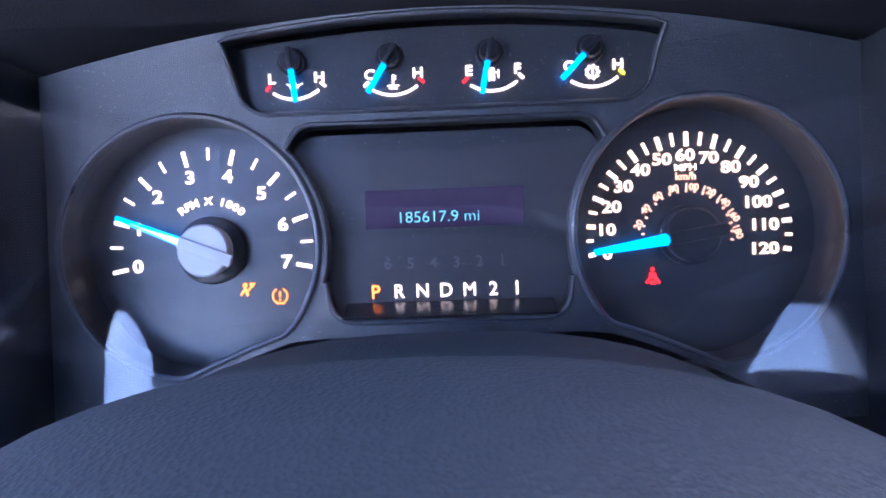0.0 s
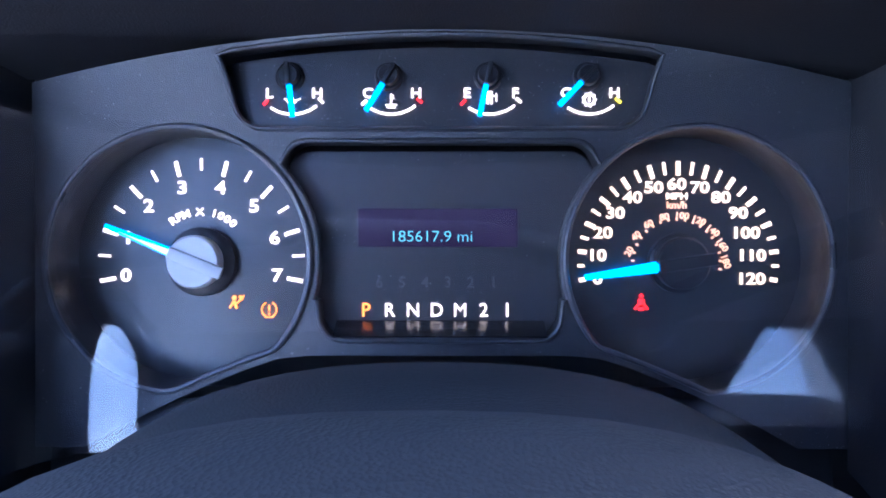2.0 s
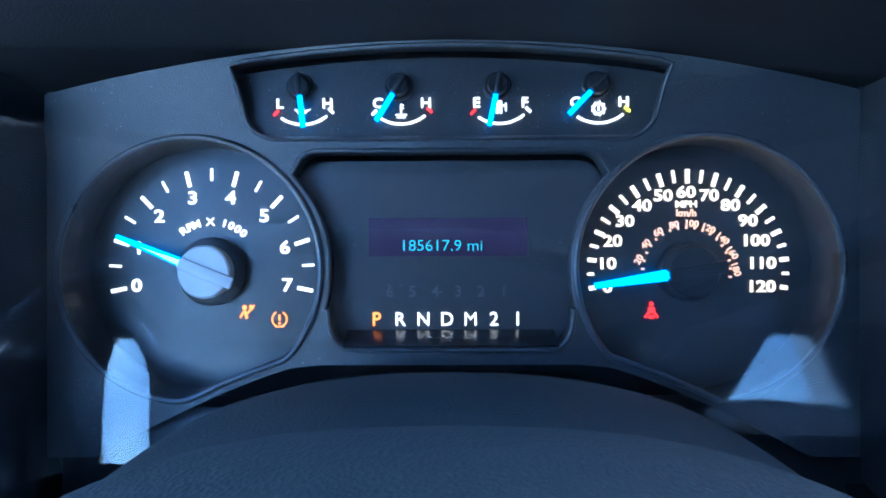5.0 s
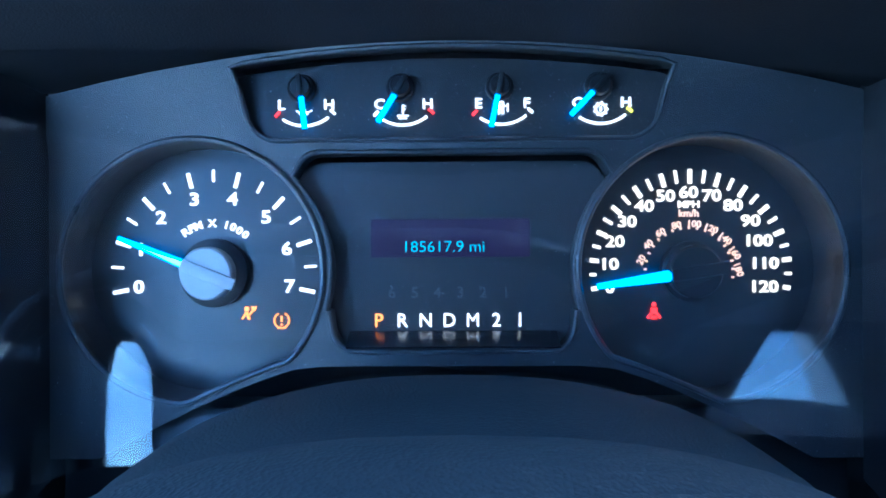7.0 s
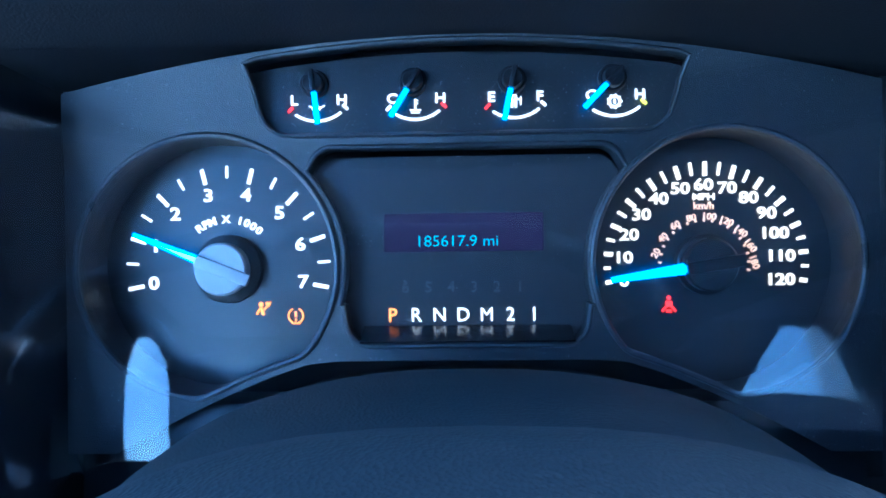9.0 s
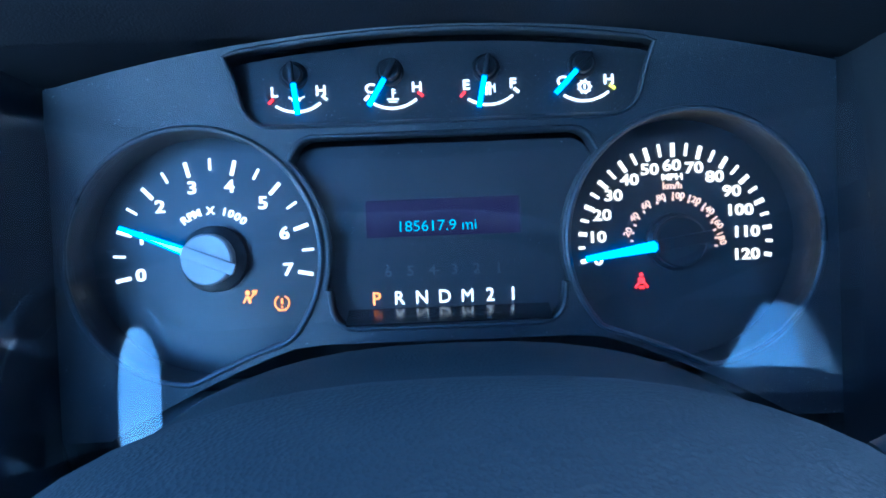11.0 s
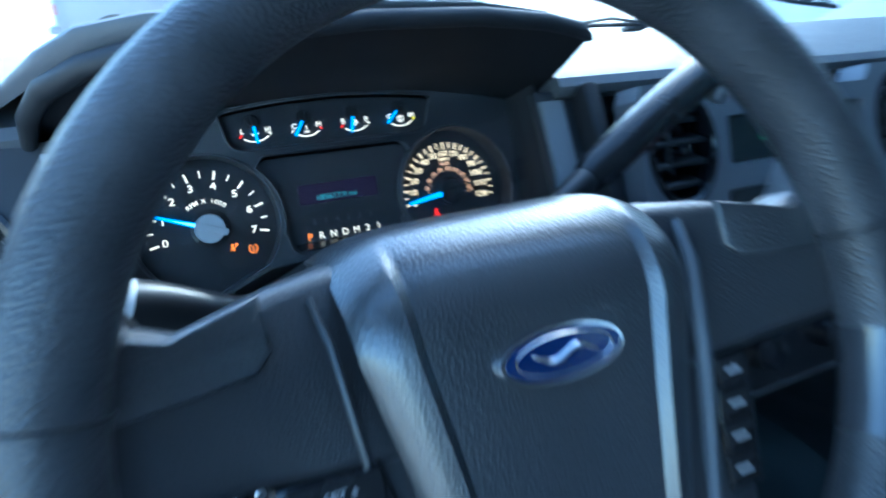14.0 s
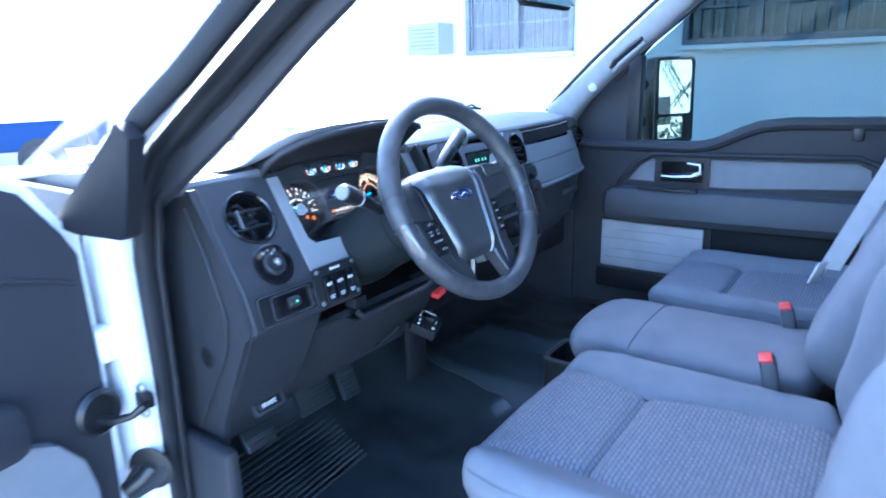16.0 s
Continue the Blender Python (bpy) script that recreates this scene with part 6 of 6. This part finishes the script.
def backrest(s, x0, x1, yb, zb, height, lean, thick, woven):
    """A leaning back with rounded bolsters, a ribbed woven panel and a plain shell."""
    m = pose((x0 + x1) / 2, yb, zb, lean, 0, 0)
    hx, hz = (x1 - x0) / 2, height / 2
    su = 0.56

    def face(u, v, side=1):
        a, b = squircle(u, v, 3.6)
        mm = max(abs(u), abs(v))
        r = roll(mm, 0.30)
        y = thick * r
        if side > 0 and woven:
            y += r * ((0.03 + 0.045 * math.exp(-((v + 0.15) / 0.40) ** 2)) * math.exp(-((abs(u) - 0.76) / 0.18) ** 2) - groove(abs(u) - su, 0.04, 0.010))
            if abs(u) < su:
                y += 0.0022 * math.sin(b * hz / 0.016 * 2 * math.pi) * min(1, (su - abs(u)) * 12)
        elif side > 0:
            y += r * 0.012 * (1 - u * u)
        y += r * 0.003 * noise.noise((a * 2 + x0, b * 3, 5.0))
        return m @ Vector((a * hx, y * (1 if side > 0 else -0.45), hz + b * hz))

    if woven:
        part("back_panel", sheet(face, span(-su, su, 14), cuts(-1, 1, 170), 0.006), WEAVEB, s, "ribbed woven back panel")
        part("back_bolster", sheet(face, [-e for e in ROLLED] + span(-0.83, -su, 9), cuts(-1, 1, 30), 0.006), FABRIC, s, "plain cloth back bolster")
        part("back_bolster", sheet(face, span(su, 0.83, 9) + list(reversed(ROLLED)), cuts(-1, 1, 30), 0.006), FABRIC, s, "plain cloth back bolster")
    else:
        part("back_panel", sheet(face, cuts(-1, 1, 20), cuts(-1, 1, 30), 0.006), FABRIC, s, "plain grey folding back")
    part("back_shell", sheet(lambda u, v: face(-u, v, -1), cuts(-1, 1, 16), cuts(-1, 1, 20), 0.006), FABRIC, s)


driver = seat("driver_seat", "blue-grey cloth driver seat with woven inserts", -0.27, 0.325, -0.400, 0.585, 0.892, True)
backrest(driver, -0.255, 0.325, -1.005, 0.86, 0.66, 22, 0.08, True)
centre = seat("centre_seat", "narrow plain grey cloth centre seat", 0.315, 0.675, -0.335, 0.59, 0.900, False)
backrest(centre, 0.335, 0.670, -0.930, 0.87, 0.64, 21, 0.085, False)
passenger = seat("front_seat", "blue-grey cloth passenger seat with woven inserts", 0.690, 1.24, -0.395, 0.58, 0.892, True)
backrest(passenger, 0.69, 1.24, -0.985, 0.86, 0.66, 22, 0.08, True)


def buckle(x, y, z, lean):
    b = thing("seat_belt_buckle", "dark grey seat belt buckle with red button", "seat belt buckle", Matrix.Translation((x, y, 0.86)), "belt buckles")
    m = pose(x, y, z, lean, 0, 12)
    part("buckle_body", box((0, 0, -0.035), (0.050, 0.030, 0.085), 0.008), BLACKG, b, at=m)
    part("release_button", box((0, 0.003, 0.009), (0.042, 0.024, 0.008), 0.003), REDTAB, b, "red release button", at=m)
    part("buckle_strap", box((0, 0.0, -0.12), (0.036, 0.010, 0.12), 0.003), BELT, b, at=m)


BLACKG = mat("grey_black_plastic", (0.06, 0.065, 0.075), 0.45, bump=0.1)
buckle(0.300, -0.812, 0.958, -12)
buckle(0.632, -0.800, 0.950, -12)
belt = thing("passenger_belt", "grey seat belt webbing with metal tongue", "seat belt", Matrix.Translation((1.0, -0.95, 1.0)))
part("webbing", sheet(lambda u, v: (0.74 - 0.03 * v, -0.842 - 0.045 * u - 0.20 * v, 1.03 + 0.55 * v), [0, 1], span(0, 1, 8), 0.002), BELT, belt)
part("tongue", box((0.735, -0.846, 1.022), (0.05, 0.006, 0.06), 0.003, (20, 0, -25)), TONGUE, belt, "metal tongue with sunlight put into its colour")

# ---- pedals and things under the dash ----
def pedal(name, label, x, y, z, w, h, tilt, n):
    p = thing(name, label, "pedal", Matrix.Translation((x, y, z)))
    m = pose(x, y, z, tilt, 0, 0)
    part("pedal_pad", box((0, 0, 0), (w, h, 0.016), 0.006), MATF, p, at=m)
    for i in range(n):
        part("pad_rib", box((0, -h / 2 + h * (i + 1) / (n + 1), 0.009), (w * 0.86, 0.004, 0.004), 0.001), MATF, p, at=m)
    part("pedal_arm", tube([m @ Vector((0, 0, -0.008)), (x, y + 0.05, z + 0.06), (x, y + 0.12, z + 0.26)], 0.009, 8), BLACK, p)


pedal("brake_pedal", "ribbed black rubber brake pedal", 0.015, 0.165, 0.728, 0.115, 0.085, 66, 7)
pedal("accelerator_pedal", "ribbed black accelerator pedal", 0.135, 0.17, 0.715, 0.062, 0.105, 66, 8)
pedal("parking_brake_pedal", "black parking brake pedal", -0.195, 0.12, 0.735, 0.08, 0.06, 55, 3)
tb = thing("trailer_brake_controller", "black add-on trailer brake controller under the dash", "brake controller", Matrix.Translation((0.16, -0.12, 0.90)))
TB = pose(0.165, -0.095, 0.925, 22, 0, 24)
part("controller_box", box((0, 0, -0.006), (0.088, 0.062, 0.026), 0.005), OUTER, tb, at=TB)
part("display_window", box((0.022, 0.004, 0.0075), (0.034, 0.036, 0.003), 0.001), GLOSS, tb, at=TB)
for x, y, w, h in ((-0.033, 0.016, 0.006, 0.006), (-0.012, 0.018, 0.007, 0.004), (-0.03, -0.02, 0.007, 0.007), (0.022, 0.0235, 0.030, 0.003), (0.005, -0.02, 0.014, 0.003), (0.0405, 0.004, 0.002, 0.03)):
    part("controller_mark", box((x, y, 0.0085), (w, h, 0.003), 0.0008), PRINT, tb, at=TB)
part("controller_arm", box((0.178, -0.045, 0.845), (0.066, 0.016, 0.16), 0.004), OUTER, tb)
part("red_knob", box((0.215, -0.095, 0.988), (0.036, 0.022, 0.014), 0.004, (0, -15, 0)), REDTAB, tb, "red slider knob")
part("wire", tube([(0.10, -0.06, 0.93), (0.06, -0.03, 0.89), (0.10, 0.02, 0.88), (0.19, 0.0, 0.87)], 0.004, 8), OUTER, tb)
bin_ = thing("floor_tray", "open dark plastic tray before the centre seat", "tray", Matrix.Translation((0.445, -0.345, 0.66)))
bm = plate(rrect(-0.07, -0.05, 0.07, 0.05, 0.02), [rrect(-0.058, -0.038, 0.058, 0.038, 0.015)], 0, 0.12)
part("tray_wall", bm, BLACK, bin_, smooth=False, at=pose(0.445, -0.345, 0.68))
part("tray_floor", box((0.445, -0.345, 0.672), (0.14, 0.10, 0.016), 0.004), BLACK, bin_)
part("tray_rim", tube([(0.445 + x, -0.345 + y, 0.80) for x, y in rrect(-0.068, -0.048, 0.068, 0.048, 0.02)], 0.005, 8, loop=True), PILLARD, bin_)

# ---- outside ----
GROUND = -0.25
ground = part("ground", box((0, 0, GROUND - 0.05), (700, 700, 0.1)), ASPH)
tagged(ground, "pale sunlit concrete parking ground", "ground", kind="structure")

# pale building beside the truck, with barred windows and an air conditioner
def barred_window(y0, y1, z0, z1, panes):
    w = thing("barred_window", "dark barred window in the pale wall", "window", Matrix.Translation((6.30, (y0 + y1) / 2, z0)), "barred windows", "")
    fr = bmesh.new()
    for k in range(panes + 1):
        y = y0 + (y1 - y0) * k / panes
        box((6.30, y, (z0 + z1) / 2), (0.06, 0.06, z1 - z0), 0.006, bm=fr)
    for z in (z0, z1):
        box((6.30, (y0 + y1) / 2, z), (0.07, abs(y1 - y0) + 0.06, 0.06), 0.006, bm=fr)
    part("window_frame", fr, BARS, w, smooth=False)
    for k in range(panes):
        a, b = y0 + (y1 - y0) * k / panes, y0 + (y1 - y0) * (k + 1) / panes
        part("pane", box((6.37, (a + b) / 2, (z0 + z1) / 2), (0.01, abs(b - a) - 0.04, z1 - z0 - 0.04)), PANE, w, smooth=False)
        for i in range(1, 6):
            part("bar", box((6.285, a + (b - a) * i / 6, (z0 + z1) / 2), (0.014, 0.014, z1 - z0 - 0.05)), BARS, w, smooth=False)
    for i in range(1, 4):
        part("cross_bar", box((6.275, (y0 + y1) / 2, z0 + (z1 - z0) * i / 4), (0.012, abs(y1 - y0) - 0.05, 0.02)), BARS, w, smooth=False)
    part("window_ledge", box((6.26, (y0 + y1) / 2, z0 - 0.06), (0.12, abs(y1 - y0) + 0.12, 0.05), 0.008), WALLM, w, smooth=False)


WIN = [(-1.10, 1.04), (2.37, 3.85)]
WX = Matrix(((0, 0, 1, 6.32), (1, 0, 0, 0), (0, 1, 0, 0), (0, 0, 0, 1)))
wall = part("wall_east", plate([(-14, GROUND), (5.16, GROUND), (5.16, 8.2), (-14, 8.2)], [[(a, 1.75), (b, 1.75), (b, 3.1), (a, 3.1)] for a, b in WIN], 0, 0.25, WX), WALLM, smooth=False)
tagged(wall, "pale painted masonry wall beside the truck", "wall", kind="structure")
wall2 = part("wall_north", box((13.6, 5.06, 3.95), (14.0, 0.2, 8.4)), WALLM, smooth=False)
tagged(wall2, "pale painted masonry wall", "wall", kind="structure")
# black backing sheet: room darkness put in as colour behind the window openings
back = part("dark_backing", box((6.75, -4.3, 4.1), (0.1, 19, 8.2)), PANE, smooth=False)
tagged(back, "added dark sheet standing in for the unlit room behind the windows", "wall", kind="structure")
barred_window(-1.10, 1.04, 1.75, 3.1, 3)
barred_window(2.37, 3.85, 1.75, 3.1, 2)
ac = thing("window_air_conditioner", "white window air conditioner on the wall", "air conditioner", Matrix.Translation((6.2, 4.4, 1.75)))
part("case", box((6.14, 4.36, 1.95), (0.36, 0.52, 0.40), 0.02), PILLAR, ac)
for i in range(6):
    part("louvre", box((5.955, 4.36, 1.82 + 0.05 * i), (0.012, 0.44, 0.018), 0.003), STACK, ac)


def pickup(name, label, x, y, turn, body, low, cabm, scale=1.0):
    """A parked pickup seen from its side, nose towards +x."""
    t = thing(name, label, "pickup truck", Matrix.Translation((x, y, GROUND)))
    at = pose(x, y, GROUND, 0, 0, turn) @ Matrix.Diagonal((scale, scale, scale, 1))
    side = Matrix(((1, 0, 0, 0), (0, 0, -1, 0.9), (0, 1, 0, 0), (0, 0, 0, 1)))

    def slabx(outline, y0, y1, bev=0.04):
        bm = plate(outline, [], 0.9 - y1, 0.9 - y0, side)
        es = [e for e in bm.edges if len(e.link_faces) == 2 and e.calc_face_angle(0) > 0.5]
        bmesh.ops.bevel(bm, geom=es, offset=bev, segments=2, affect="EDGES")
        return bm
    part("bed", slabx([(0.0, 0.62), (0.0, 1.22), (2.05, 1.22), (2.05, 0.62)], -0.88, 0.88), body, t, at=at)
    part("lower_body", slabx([(0.0, 0.34), (0.0, 0.63), (5.2, 0.63), (5.25, 0.50), (5.15, 0.34)], -0.87, 0.87), low, t, at=at)
    part("cab", slabx([(2.60, 0.62), (2.60, 1.78), (3.25, 1.78), (3.45, 1.70), (3.95, 1.16), (5.05, 1.05), (5.2, 0.95), (5.2, 0.62)], -0.84, 0.84, 0.06), cabm, t, at=at)
    part("rear_cab", slabx([(2.07, 0.62), (2.07, 1.20), (2.17, 1.71), (2.30, 1.77), (2.62, 1.77), (2.62, 0.62)], -0.845, 0.845, 0.04), body, t, at=at)
    for sy in (-0.845, 0.845):
        part("side_window", slabx([(2.20, 1.24), (2.28, 1.66), (2.56, 1.68), (2.56, 1.24)], sy - 0.006, sy + 0.006, 0.002), PANE, t, at=at)
        part("side_window", slabx([(2.74, 1.24), (2.74, 1.68), (3.28, 1.66), (3.70, 1.24)], sy - 0.006, sy + 0.006, 0.002), PANE, t, at=at)
        part("tail_lamp", box((0.015, sy * 1.01, 1.0), (0.08, 0.10, 0.22), 0.02), TAIL, t, at=at)
        for wx in (1.15, 4.35):
            wh = part("wheel", lathe([(0.30, -0.11), (0.36, -0.09), (0.365, 0.09), (0.30, 0.11)], pose(wx, sy * 1.0, 0.365, 90, 0, 0), 28), TYRE, t, at=at)
            part("rim", lathe([(0.20, -0.115), (0.21, -0.10), (0.21, 0.10), (0.20, 0.115)], pose(wx, sy * 1.005, 0.365, 90, 0, 0), 24), SILVP, wh, at=at)
            part("wheel_arch", lathe([(0.0, -0.02), (0.42, -0.02), (0.46, -0.01), (0.46, 0.01), (0.42, 0.02), (0.0, 0.02)], pose(wx, sy * 1.035, 0.42, 90, 0, 0), 28), TYRE, t, at=at)
    part("windscreen", box((3.72, 0, 1.46), (0.72, 1.45, 0.02), 0.005, (0, 47, 0)), PANE, t, at=at)
    part("rear_bumper", box((-0.08, 0, 0.58), (0.16, 1.7, 0.16), 0.03), SILVP, t, at=at)
    part("door_line", box((2.68, -0.843, 1.0), (0.012, 0.01, 0.42)), TYRE, t, at=at)


pickup("parked_pickup", "parked pickup truck, blue at the bed and white at the cab", 3.39, 13.3, -17, BLUEP, SILVP, PAINT, 0.9)
pickup("parked_pickup", "parked silver pickup truck with dark windows", -1.65, 16.55, 0, SILVP, SILVP, SILVP, 1.0)

# behind the truck, as the towing mirror shows it: palms, a hedge and a low pale building
def palm(x, y, h, seed):
    rnd = random.Random(seed)
    t = thing("palm_tree", "tall green palm tree with ringed trunk", "tree", Matrix.Translation((x, y, GROUND)), "palm trees")
    pts = [(x + 0.10 * math.sin(k), y + 0.06 * k, GROUND + (h - GROUND) * k / 8) for k in range(9)]
    part("trunk", tube(pts, [0.22 - 0.012 * k for k in range(9)], 12), BARK, t)
    bm = bmesh.new()
    top = Vector(pts[-1])
    for i in range(22):
        a, lift = 2 * math.pi * i / 22 + rnd.uniform(-0.15, 0.15), rnd.uniform(-0.35, 0.9)
        d = Vector((math.cos(a), math.sin(a), 0))
        L = rnd.uniform(1.5, 2.1)
        spine = [top + d * L * s + Vector((0, 0, lift * L * s - 1.1 * L * s * s)) for s in span(0, 1, 9)]
        side = d.cross(Vector((0, 0, 1)))
        for k in range(1, 9):
            for sg in (-1, 1):
                for q in (0.0, 0.5):
                    p = spine[k - 1].lerp(spine[k], q)
                    ln = 0.45 * (1 - abs(k / 8 - 0.45)) * rnd.uniform(0.8, 1.1)
                    tip = p + side * sg * ln + d * 0.15 + Vector((0, 0, -0.16 - rnd.random() * 0.1))
                    vs = [bm.verts.new(p), bm.verts.new(p + d * 0.05), bm.verts.new(tip)]
                    bm.faces.new(vs)
        tube(spine, 0.016, 4, bm=bm)
    ob = part("crown", bm, LEAF, t, smooth=False)


palm(2.75, -18.6, 2.8, 3)
palm(-0.6, -19.0, 4.2, 5)


def hedge():
    rnd = random.Random(8)
    bm = bmesh.new()
    for i in range(5000):
        x, y, z = rnd.uniform(-6, 6), -20.5 + rnd.uniform(-0.6, 0.6), GROUND + rnd.uniform(0.05, 1.75) * rnd.uniform(0.75, 1.1)
        d = Vector((rnd.gauss(0, 1), rnd.gauss(0, 1), rnd.gauss(0, 1))).normalized() * rnd.uniform(0.06, 0.13)
        e = d.orthogonal().normalized() * d.length * 0.5
        c = Vector((x, y, z))
        bm.faces.new([bm.verts.new(c - d), bm.verts.new(c + e), bm.verts.new(c + d), bm.verts.new(c - e)])
    return bm


tagged(part("hedge", hedge(), LEAF, smooth=False), "clipped green hedge behind the parking ground", "hedge", kind="stuff")
shed = thing("low_building", "low pale building behind the parking ground", "building", Matrix.Translation((0, -27, GROUND)))
part("wall", box((0, -27, 2.375), (16, 4, 5.25), 0.02), WALLM, shed, smooth=False)
part("roof", box((0, -27, 5.1), (16.6, 4.6, 0.2), 0.03), PILLAR, shed, smooth=False)
for i in range(5):
    part("window", box((-6 + 3 * i, -24.98, 1.9), (1.2, 0.05, 1.1), 0.01), PANE, shed, smooth=False)
